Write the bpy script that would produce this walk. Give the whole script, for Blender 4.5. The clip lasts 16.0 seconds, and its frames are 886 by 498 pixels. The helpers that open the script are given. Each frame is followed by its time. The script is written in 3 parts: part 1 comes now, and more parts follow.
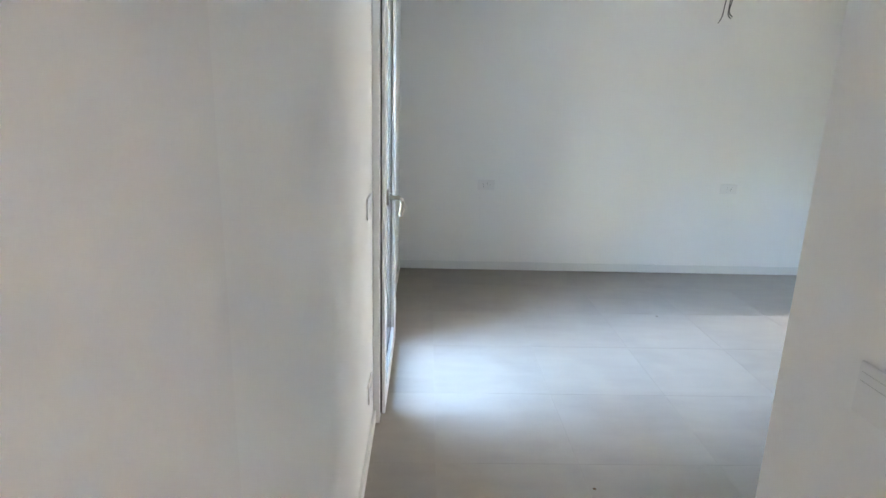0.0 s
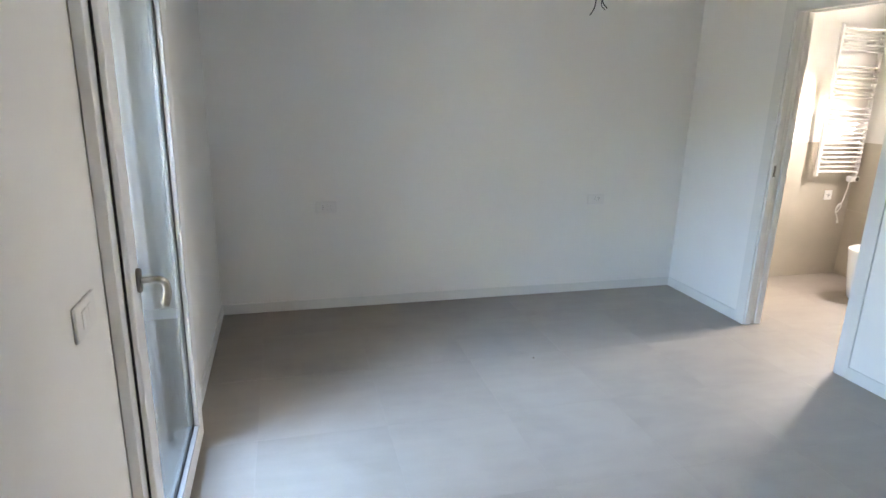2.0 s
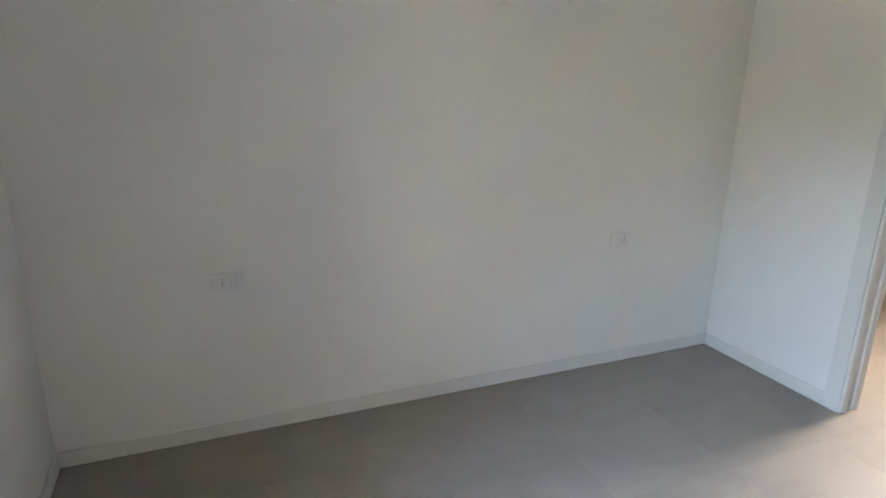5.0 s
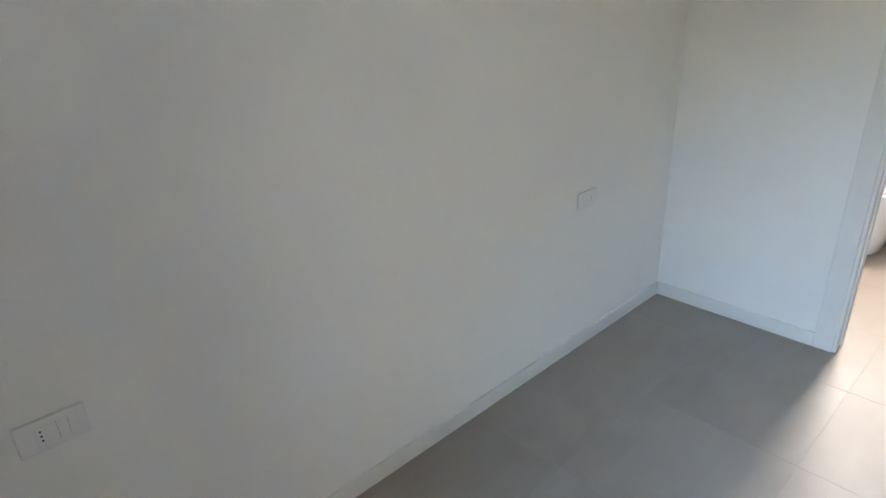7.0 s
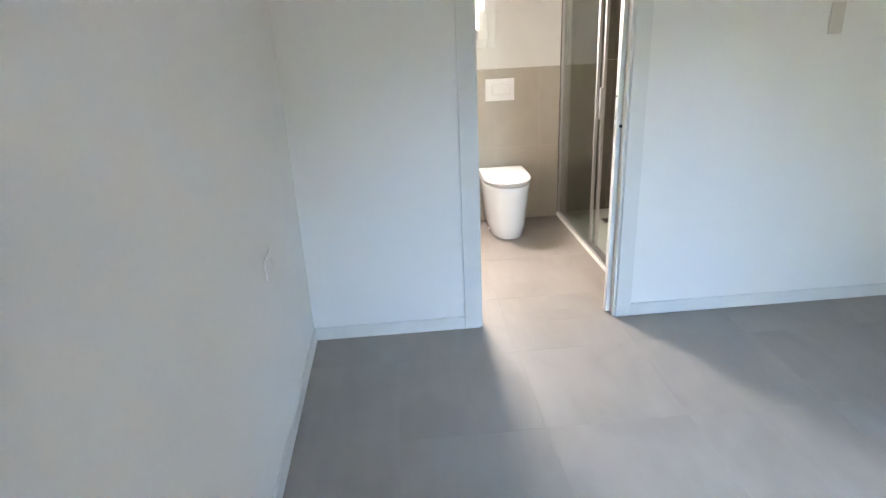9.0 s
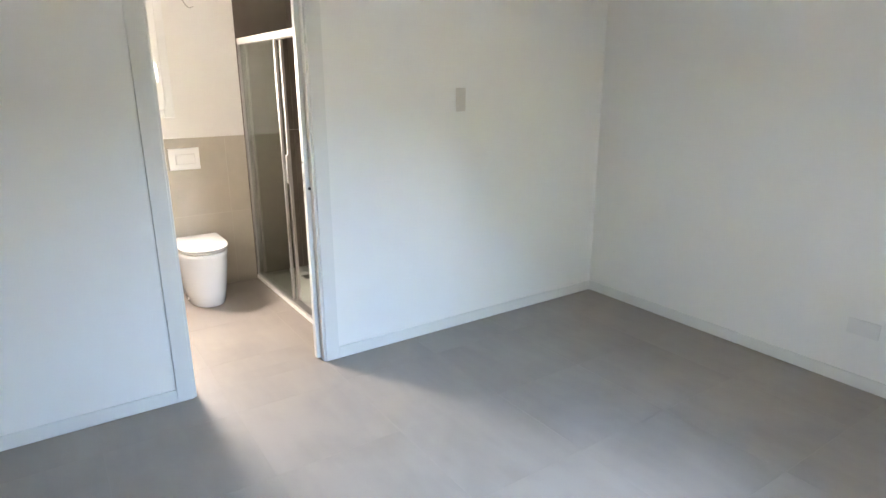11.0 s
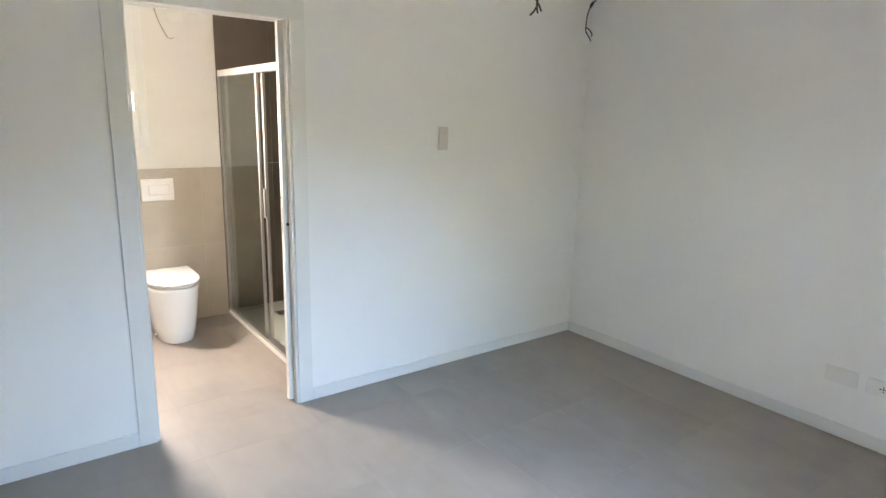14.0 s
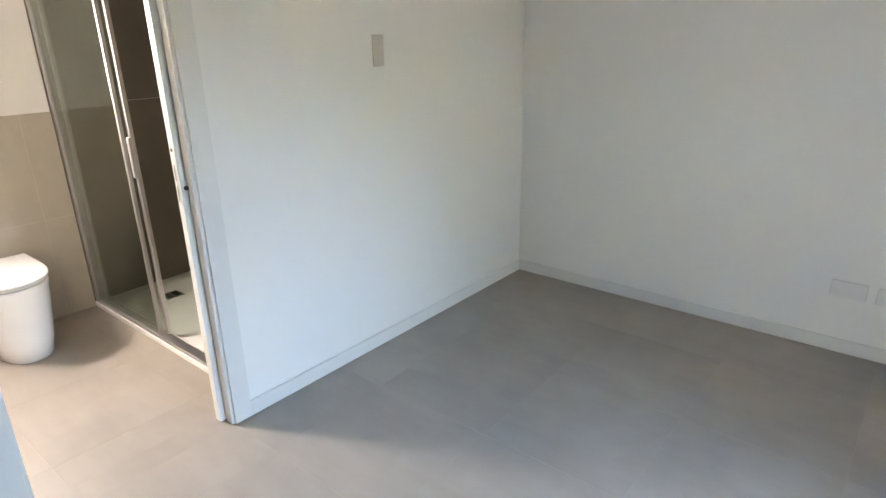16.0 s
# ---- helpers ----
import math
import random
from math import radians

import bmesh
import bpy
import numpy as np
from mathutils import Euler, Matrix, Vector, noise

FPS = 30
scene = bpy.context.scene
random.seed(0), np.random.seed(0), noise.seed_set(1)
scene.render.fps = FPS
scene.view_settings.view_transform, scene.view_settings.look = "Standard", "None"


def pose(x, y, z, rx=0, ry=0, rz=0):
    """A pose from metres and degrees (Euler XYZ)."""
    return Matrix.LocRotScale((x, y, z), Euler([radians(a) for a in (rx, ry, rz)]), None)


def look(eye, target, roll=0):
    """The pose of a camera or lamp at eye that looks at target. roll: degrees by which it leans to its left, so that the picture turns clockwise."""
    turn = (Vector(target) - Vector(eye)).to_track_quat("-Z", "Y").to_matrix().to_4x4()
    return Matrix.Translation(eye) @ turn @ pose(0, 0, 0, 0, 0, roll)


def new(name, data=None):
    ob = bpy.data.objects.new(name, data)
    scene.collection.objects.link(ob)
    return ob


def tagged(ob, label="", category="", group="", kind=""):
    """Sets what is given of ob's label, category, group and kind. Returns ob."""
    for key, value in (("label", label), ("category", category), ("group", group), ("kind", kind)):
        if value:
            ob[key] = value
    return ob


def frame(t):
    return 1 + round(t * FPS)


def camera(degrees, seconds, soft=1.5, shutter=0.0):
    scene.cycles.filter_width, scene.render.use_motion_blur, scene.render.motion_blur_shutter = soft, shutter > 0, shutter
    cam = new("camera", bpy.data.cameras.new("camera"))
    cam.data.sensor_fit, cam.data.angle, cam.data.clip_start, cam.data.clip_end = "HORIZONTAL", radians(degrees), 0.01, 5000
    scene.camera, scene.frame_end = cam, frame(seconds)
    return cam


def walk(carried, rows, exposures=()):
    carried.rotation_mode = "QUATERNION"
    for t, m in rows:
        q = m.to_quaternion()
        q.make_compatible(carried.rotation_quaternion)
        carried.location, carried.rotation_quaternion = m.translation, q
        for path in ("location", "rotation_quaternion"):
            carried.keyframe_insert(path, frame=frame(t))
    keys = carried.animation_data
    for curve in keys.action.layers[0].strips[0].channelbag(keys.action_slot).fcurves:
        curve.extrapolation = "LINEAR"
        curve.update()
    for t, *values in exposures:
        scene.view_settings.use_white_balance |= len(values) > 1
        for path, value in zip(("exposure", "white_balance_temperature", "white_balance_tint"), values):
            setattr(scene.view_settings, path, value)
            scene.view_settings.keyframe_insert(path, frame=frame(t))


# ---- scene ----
EXPOSURES = [(0, 6.47, 7950, 25), (0.5, 6.45, 7950, 26), (1.5, 6.20, 8100, 28), (2, 6.04, 8250, 28), (2.5, 5.98, 8550, 29), (3.5, 5.92, 8850, 31), (4, 5.91, 9000, 32), (6.5, 5.87, 8700, 29), (7, 5.90, 8600, 29),
             (7.5, 6.06, 7900, 27), (8.2, 6.12, 7850, 28), (9, 6.11, 7980, 28), (10, 6.19, 8150, 29), (12.5, 6.22, 8520, 30), (16, 6.14, 8550, 30)]
cam = camera(73.2, 16.0)
PATH = [
    (0, (0.213, -5.043, 1.514), (0.275, -3.11, 1.003), 1.6),
    (0.5, (0.24, -4.776, 1.561), (0.365, -2.844, 1.057), 1.4),
    (1, (0.281, -4.568, 1.572), (0.539, -2.653, 1.054), 1.2),
    (1.5, (0.367, -4.353, 1.582), (0.77, -2.47, 1.042), 1.3),
    (2, (0.449, -4.174, 1.602), (0.955, -2.313, 1.071), 1.5),
    (2.5, (0.432, -3.961, 1.597), (1.053, -2.129, 1.089), 1.8),
    (3, (0.38, -3.693, 1.629), (1.077, -1.884, 1.137), 1.7),
    (3.5, (0.389, -3.506, 1.595), (1.078, -1.688, 1.122), 1.4),
    (4, (0.483, -3.217, 1.609), (1.131, -1.386, 1.132), 1.5),
    (6.5, (0.697, -1.715, 1.627), (1.795, -0.226, 0.87), -0.7),
    (7, (0.658, -1.412, 1.633), (1.894, -0.054, 0.841), -2.4),
    (7.5, (0.68, -1.169, 1.642), (2.076, 0.008, 0.825), -5.1),
    (8, (0.682, -0.852, 1.605), (2.328, -0.031, 0.82), -3.7),
    (8.5, (0.745, -0.687, 1.583), (2.559, -0.301, 0.832), -2.9),
    (9, (0.716, -0.506, 1.598), (2.574, -0.631, 0.871), -2.7),
    (9.5, (0.647, -0.378, 1.617), (2.403, -0.954, 0.853), -2.0),
    (10, (0.572, -0.402, 1.62), (2.206, -1.241, 0.83), -1.2),
    (12.5, (0.437, -0.384, 1.656), (2.001, -1.605, 1.404), 2.2),
    (13, (0.428, -0.381, 1.646), (1.985, -1.612, 1.395), 2.4),
    (13.5, (0.465, -0.391, 1.634), (2.013, -1.612, 1.298), 2.1),
    (14, (0.557, -0.402, 1.648), (2.126, -1.563, 1.21), 1.5),
    (14.5, (0.674, -0.371, 1.605), (2.256, -1.485, 1.099), 0.5),
    (15, (0.859, -0.445, 1.608), (2.379, -1.607, 1.026), -0.0),
    (15.5, (1.131, -0.525, 1.568), (2.517, -1.828, 0.951), -0.4),
    (16, (1.484, -0.547, 1.571), (2.69, -1.993, 0.895), -1.2),
]
walk(cam, [(t, look(eye, target, roll)) for t, eye, target, roll in PATH], EXPOSURES)

# ---- light ----
SUN_ELEVATION, SUN_TOWARD = 21.0, Vector((0.33, -0.944))
world = bpy.data.worlds.new("world")
scene.world = world
world.use_nodes = True
wn = world.node_tree
sky = wn.nodes.new("ShaderNodeTexSky")
sky.sky_type = 'NISHITA'
sky.sun_disc = False
sky.sun_elevation = radians(SUN_ELEVATION)
sky.sun_rotation = math.atan2(SUN_TOWARD.x, SUN_TOWARD.y)
wn.links.new(sky.outputs[0], wn.nodes["Background"].inputs["Color"])
wn.nodes["Background"].inputs["Strength"].default_value = 0.15
sun_data = bpy.data.lights.new("sun", 'SUN')
sun_data.energy, sun_data.angle, sun_data.color = 3.0, radians(0.6), (1.0, 0.97, 0.94)
sun = new("sun", sun_data)
sun_dir = Vector((SUN_TOWARD.x, SUN_TOWARD.y, 0)).normalized() * math.cos(radians(SUN_ELEVATION)) + Vector((0, 0, math.sin(radians(SUN_ELEVATION))))
sun.matrix_world = look(sun_dir * 30, (0, 0, 0))


def window_light(name, place, toward, width, height, power, colour, spread=135):
    """The high sky's light in the head of a window's opening."""
    data = bpy.data.lights.new(name, 'AREA')
    data.shape, data.size, data.size_y, data.spread, data.energy, data.color = 'RECTANGLE', width, height, radians(spread), power, colour
    new(name, data).matrix_world = look(place, toward)


window_light("sky_light_bedroom", (-0.40, -2.03, 1.80), (0.32, -2.05, 0.0), 0.60, 0.30, 0.17, (0.22, 0.52, 1.0), 42)
window_light("sky_light_bedroom_far", (-0.27, -2.03, 1.75), (3.6, -1.35, -0.85), 0.50, 0.60, 0.40, (0.25, 0.54, 1.0), 62)
window_light("sky_light_bathroom", (5.50, -0.72, 1.66), (4.65, -1.0, 0.2), 0.46, 0.40, 2.3, (0.86, 0.95, 1.0), 162)

# ---- plan, in metres ----
XL, XR, YF, YS = -0.012, 3.592, 0.012, -3.908      # wall faces of the bedroom
TH = 0.13                                          # wall between bedroom and bathroom
BX0, BX1, BY0, BY1 = XR + TH, 5.392, -2.60, 0.04   # wall faces of the bathroom
CEIL = 2.552
BOUT = 0.17                                        # outer wall of the bathroom
XC = 0.967                                         # corridor wall
DOOR_Y0, DOOR_Y1, DOOR_H = -1.64, -0.884, 2.11     # bathroom doorway
WIN_Y0, WIN_Y1, WIN_H = -2.485, -1.555, 2.16         # bedroom window opening
BW_Y0, BW_Y1, BW_Z0, BW_Z1 = -1.225, -0.45, 1.42, 2.32
SHOWER_Y = -1.785
BB_H, BB_T = 0.074, 0.012                          # baseboard


# ---- materials ----
def mat(name):
    m = bpy.data.materials.new(name)
    m.use_nodes = True
    return m, m.node_tree, m.node_tree.nodes["Principled BSDF"]


def surface(name, colour, rough=0.5, metal=0.0, vary=0.05, scale=3.0, fine=90.0, bump=0.1, rough_vary=0.08, tint=0.0, spec=0.5, coat=0.0):
    """A plain surface with broad and fine variation, a little relief, and some change from object to object."""
    m, t, b = mat(name)
    L = t.links.new
    co = t.nodes.new("ShaderNodeTexCoord")
    geo = t.nodes.new("ShaderNodeNewGeometry")
    big = t.nodes.new("ShaderNodeTexNoise")
    big.inputs["Scale"].default_value, big.inputs["Detail"].default_value = scale, 5
    small = t.nodes.new("ShaderNodeTexNoise")
    small.inputs["Scale"].default_value, small.inputs["Detail"].default_value = fine, 3
    L(geo.outputs["Position"], big.inputs["Vector"])
    L(geo.outputs["Position"], small.inputs["Vector"])
    add = t.nodes.new("ShaderNodeMath")
    add.operation = 'MULTIPLY_ADD'
    L(small.outputs["Fac"], add.inputs[0])
    add.inputs[1].default_value = 0.35
    L(big.outputs["Fac"], add.inputs[2])
    last = add
    if tint:
        info = t.nodes.new("ShaderNodeObjectInfo")
        more = t.nodes.new("ShaderNodeMath")
        more.operation = 'MULTIPLY_ADD'
        L(info.outputs["Random"], more.inputs[0])
        more.inputs[1].default_value = tint
        L(add.outputs[0], more.inputs[2])
        last = more
    ramp = t.nodes.new("ShaderNodeValToRGB")
    ramp.color_ramp.elements[0].position, ramp.color_ramp.elements[1].position = 0.35, 1.0
    ramp.color_ramp.elements[0].color = (*[c * (1 - vary) for c in colour], 1)
    ramp.color_ramp.elements[1].color = (*[min(1, c * (1 + vary)) for c in colour], 1)
    L(last.outputs[0], ramp.inputs[0])
    L(ramp.outputs[0], b.inputs["Base Color"])
    rr = t.nodes.new("ShaderNodeMapRange")
    rr.inputs["To Min"].default_value, rr.inputs["To Max"].default_value = max(0.02, rough - rough_vary), min(1, rough + rough_vary)
    L(big.outputs["Fac"], rr.inputs["Value"])
    L(rr.outputs[0], b.inputs["Roughness"])
    b.inputs["Metallic"].default_value = metal
    b.inputs["Specular IOR Level"].default_value = spec
    b.inputs["Coat Weight"].default_value = coat
    if bump:
        bp = t.nodes.new("ShaderNodeBump")
        bp.inputs["Strength"].default_value, bp.inputs["Distance"].default_value = bump, 0.002
        L(small.outputs["Fac"], bp.inputs["Height"])
        L(bp.outputs[0], b.inputs["Normal"])
    return m


def tile_surface(name, colour, rough, vary=0.12, tint=0.2):
    """Concrete-look porcelain: soft clouds, fine speckle, faint trowel streaks."""
    m, t, b = mat(name)
    L = t.links.new
    geo, info = t.nodes.new("ShaderNodeNewGeometry"), t.nodes.new("ShaderNodeObjectInfo")
    shift = t.nodes.new("ShaderNodeVectorMath")
    shift.operation = 'MULTIPLY_ADD'
    L(info.outputs["Random"], shift.inputs[0])
    shift.inputs[1].default_value = (17, 31, 11)
    L(geo.outputs["Position"], shift.inputs[2])
    cloud, streak, speck = [t.nodes.new("ShaderNodeTexNoise") for _ in range(3)]
    cloud.inputs["Scale"].default_value, cloud.inputs["Detail"].default_value, cloud.inputs["Distortion"].default_value = 2.6, 6, 0.6
    streak.inputs["Scale"].default_value, streak.inputs["Detail"].default_value = 9, 4
    speck.inputs["Scale"].default_value, speck.inputs["Detail"].default_value = 160, 2
    stretch = t.nodes.new("ShaderNodeVectorMath")
    stretch.operation = 'MULTIPLY'
    stretch.inputs[1].default_value = (0.35, 1.6, 1.0)
    L(shift.outputs[0], stretch.inputs[0])
    L(shift.outputs[0], cloud.inputs["Vector"])
    L(stretch.outputs[0], streak.inputs["Vector"])
    L(geo.outputs["Position"], speck.inputs["Vector"])
    s1, s2, s3 = [t.nodes.new("ShaderNodeMath") for _ in range(3)]
    for s, w in ((s1, 0.4), (s2, 0.22), (s3, tint)):
        s.operation = 'MULTIPLY_ADD'
        s.inputs[1].default_value = w
    L(streak.outputs["Fac"], s1.inputs[0]), L(cloud.outputs["Fac"], s1.inputs[2])
    L(speck.outputs["Fac"], s2.inputs[0]), L(s1.outputs[0], s2.inputs[2])
    L(info.outputs["Random"], s3.inputs[0]), L(s2.outputs[0], s3.inputs[2])
    ramp = t.nodes.new("ShaderNodeValToRGB")
    ramp.color_ramp.elements[0].position, ramp.color_ramp.elements[1].position = 0.45, 1.25
    ramp.color_ramp.elements[1].position = 1.0
    ramp.color_ramp.elements[0].color = (*[c * (1 - vary) for c in colour], 1)
    ramp.color_ramp.elements[1].color = (*[c * (1 + vary) for c in colour], 1)
    L(s3.outputs[0], ramp.inputs[0])
    L(ramp.outputs[0], b.inputs["Base Color"])
    rr = t.nodes.new("ShaderNodeMapRange")
    rr.inputs["To Min"].default_value, rr.inputs["To Max"].default_value = rough - 0.07, rough + 0.1
    L(cloud.outputs["Fac"], rr.inputs["Value"])
    L(rr.outputs[0], b.inputs["Roughness"])
    bp = t.nodes.new("ShaderNodeBump")
    bp.inputs["Strength"].default_value, bp.inputs["Distance"].default_value = 0.12, 0.001
    L(speck.outputs["Fac"], bp.inputs["Height"])
    L(bp.outputs[0], b.inputs["Normal"])
    return m


def glass_surface(name, tint=(0.96, 0.98, 0.97)):
    m, t, b = mat(name)
    t.nodes.remove(b)
    out = t.nodes["Material Output"]
    clear, gloss, mix, face, power, scale = [t.nodes.new(k) for k in ("ShaderNodeBsdfTransparent", "ShaderNodeBsdfGlossy", "ShaderNodeMixShader", "ShaderNodeLayerWeight", "ShaderNodeMath", "ShaderNodeMath")]
    clear.inputs["Color"].default_value = (*tint, 1)
    gloss.inputs["Roughness"].default_value = 0.01
    face.inputs["Blend"].default_value = 0.5
    power.operation, power.inputs[1].default_value = 'POWER', 5.0
    scale.operation, scale.inputs[1].default_value, scale.inputs[2].default_value = 'MULTIPLY_ADD', 0.96, 0.04
    t.links.new(face.outputs["Facing"], power.inputs[0])
    t.links.new(power.outputs[0], scale.inputs[0])
    t.links.new(scale.outputs[0], mix.inputs[0])
    t.links.new(clear.outputs[0], mix.inputs[1])
    t.links.new(gloss.outputs[0], mix.inputs[2])
    t.links.new(mix.outputs[0], out.inputs["Surface"])
    return m


PAINT = surface("wall_paint", (0.80, 0.785, 0.755), 0.75, vary=0.02, scale=1.3, fine=140, bump=0.16, spec=0.3)
PAINT_PIER = surface("pier_paint", (0.775, 0.753, 0.727), 0.7, vary=0.02, scale=1.3, fine=140, bump=0.16, spec=0.3)
PAINT_CEIL = surface("ceiling_paint", (0.82, 0.815, 0.80), 0.85, vary=0.015, scale=1.1, fine=120, bump=0.12, spec=0.2)
LACQUER = surface("white_lacquer", (0.70, 0.695, 0.665), 0.42, vary=0.02, scale=2, fine=60, bump=0.03)
PVC = surface("white_plastic_profile", (0.80, 0.80, 0.79), 0.32, vary=0.02, scale=4, fine=80, bump=0.02)
PLATE = surface("pale_plastic", (0.745, 0.73, 0.705), 0.4, vary=0.02, scale=20, fine=200, bump=0.02)
PLATE_BEIGE = surface("beige_card", (0.65, 0.60, 0.545), 0.6, vary=0.04, scale=20, fine=200, bump=0.03)
# two greys that paint the shade in the plates' gaps and grooves
PLATE_SHADE = surface("key_gap_shade", (0.30, 0.29, 0.275), 0.5, vary=0.03, scale=20, fine=200, bump=0.02)
PLATE_GAP_SHADE = surface("soft_gap_shade", (0.56, 0.545, 0.52), 0.5, vary=0.03, scale=20, fine=200, bump=0.02)
WHITE_PLASTIC = surface("white_plastic", (0.82, 0.81, 0.79), 0.35, vary=0.02, scale=20, fine=200, bump=0.02)
DARK = surface("black_plastic", (0.02, 0.02, 0.02), 0.5, vary=0.2, scale=30, fine=200, bump=0.03)
RUBBER = surface("dark_gasket", (0.035, 0.033, 0.032), 0.7, vary=0.2, scale=20, fine=100, bump=0.05)
NICKEL = surface("satin_nickel", (0.42, 0.40, 0.37), 0.36, metal=1.0, vary=0.06, scale=15, fine=300, bump=0.03)
BRONZE = surface("dark_nickel", (0.20, 0.185, 0.165), 0.42, metal=1.0, vary=0.08, scale=15, fine=300, bump=0.03)
CHROME = surface("polished_aluminium", (0.50, 0.49, 0.48), 0.43, metal=1.0, vary=0.03, scale=10, fine=200, bump=0.0, rough_vary=0.04)
CERAMIC = surface("white_ceramic", (0.83, 0.825, 0.81), 0.09, vary=0.012, scale=4, fine=60, bump=0.0, rough_vary=0.03, coat=0.3)
SEAT = surface("white_thermoset", (0.82, 0.81, 0.79), 0.2, vary=0.012, scale=6, fine=60, bump=0.0, rough_vary=0.03)
ENAMEL = surface("white_enamel", (0.82, 0.81, 0.79), 0.25, vary=0.015, scale=10, fine=120, bump=0.02)
TRAY = surface("stone_resin", (0.74, 0.73, 0.70), 0.55, vary=0.03, scale=8, fine=70, bump=0.5)
FLOOR_TILE = tile_surface("porcelain_floor", (0.288, 0.250, 0.219), 0.46, vary=0.13, tint=0.06)
WALL_TILE = tile_surface("porcelain_wall", (0.44, 0.393, 0.325), 0.4, vary=0.08, tint=0.1)
DARK_TILE = tile_surface("porcelain_brown", (0.135, 0.111, 0.091), 0.4, vary=0.10, tint=0.1)
GROUT = surface("pale_grout", (0.32, 0.28, 0.245), 0.55, vary=0.06, scale=10, fine=200, bump=0.2)
WALL_GROUT = surface("pale_wall_grout", (0.55, 0.51, 0.45), 0.6, vary=0.05, scale=10, fine=200, bump=0.2)
GLASS = glass_surface("window_glass")
SHOWER_GLASS = glass_surface("shower_glass", (0.90, 0.93, 0.90))
CONCRETE = surface("grey_sill_stone", (0.33, 0.32, 0.31), 0.6, vary=0.1, scale=6, fine=120, bump=0.2)
GRASS = surface("lawn", (0.085, 0.105, 0.035), 0.9, vary=0.4, scale=1.2, fine=40, bump=0.9, spec=0.1)
PAVING = surface("pale_paving", (0.60, 0.57, 0.52), 0.8, vary=0.1, scale=2, fine=60, bump=0.4, spec=0.2)
# white plaster toned dim and bluish: the sky's light is in the colour
REVEAL_SKY_TONED = surface("sky_toned_reveal", (0.33, 0.355, 0.37), 0.8, vary=0.05, scale=3, fine=90, bump=0.3, spec=0.2)
# white profiles toned grey so they read shaded instead of glaring behind the glass
PROFILE_SHADED = surface("shade_toned_profile", (0.15, 0.16, 0.152), 0.35, vary=0.03, scale=4, fine=80, bump=0.02)
BEAD_DIMMED = surface("dimmed_bead", (0.32, 0.325, 0.315), 0.38, vary=0.03, scale=4, fine=80, bump=0.02)
FRAME_SHADED = surface("shaded_frame_profile", (0.075, 0.082, 0.075), 0.4, vary=0.03, scale=4, fine=80, bump=0.02)
LEAF = surface("hedge_leaf", (0.10, 0.12, 0.032), 0.55, vary=0.4, scale=2.0, fine=30, bump=0.2, spec=0.3)
CABLE_WHITE = surface("white_cable", (0.80, 0.78, 0.74), 0.45, vary=0.02, scale=20, fine=100, bump=0.0)
CRUMB = surface("brown_crumb", (0.14, 0.085, 0.05), 0.9, vary=0.3, scale=200, fine=800, bump=0.3)
CABLE_BLACK = surface("black_cable", (0.03, 0.028, 0.027), 0.5, vary=0.2, scale=20, fine=100, bump=0.0)


# ---- mesh helpers ----
def bm_box(bm, x0, x1, y0, y1, z0, z1, bevel=0.0, seg=2):
    vs = [bm.verts.new((x, y, z)) for x in (x0, x1) for y in (y0, y1) for z in (z0, z1)]
    fs = [bm.faces.new([vs[i] for i in f]) for f in ((0, 1, 3, 2), (4, 6, 7, 5), (0, 4, 5, 1), (2, 3, 7, 6), (0, 2, 6, 4), (1, 5, 7, 3))]
    if bevel:
        edges = list({e for f in fs for e in f.edges})
        bmesh.ops.bevel(bm, geom=edges, offset=bevel, segments=seg, profile=0.5, affect='EDGES')
    return fs


def bm_cyl(bm, p0, p1, r, seg=16, r2=None, caps=True):
    p0, p1 = Vector(p0), Vector(p1)
    q = (p1 - p0).to_track_quat('Z', 'Y')
    a, b = [], []
    for i in range(seg):
        d = Vector((math.cos(2 * math.pi * i / seg), math.sin(2 * math.pi * i / seg), 0))
        a.append(bm.verts.new(p0 + q @ (d * r)))
        b.append(bm.verts.new(p1 + q @ (d * (r if r2 is None else r2))))
    for i in range(seg):
        bm.faces.new((a[i], a[(i + 1) % seg], b[(i + 1) % seg], b[i])).smooth = True
    if caps:
        bm.faces.new(a[::-1]), bm.faces.new(b)


def catmull(points, steps=8):
    P = [Vector(p) for p in points]
    P = [2 * P[0] - P[1]] + P + [2 * P[-1] - P[-2]]
    out = []
    for i in range(1, len(P) - 2):
        for k in range(steps):
            u = k / steps
            out.append(0.5 * (2 * P[i] + (P[i + 1] - P[i - 1]) * u + (2 * P[i - 1] - 5 * P[i] + 4 * P[i + 1] - P[i + 2]) * u * u
                              + (3 * P[i] - P[i - 1] - 3 * P[i + 1] + P[i + 2]) * u ** 3))
    return out + [P[-2]]


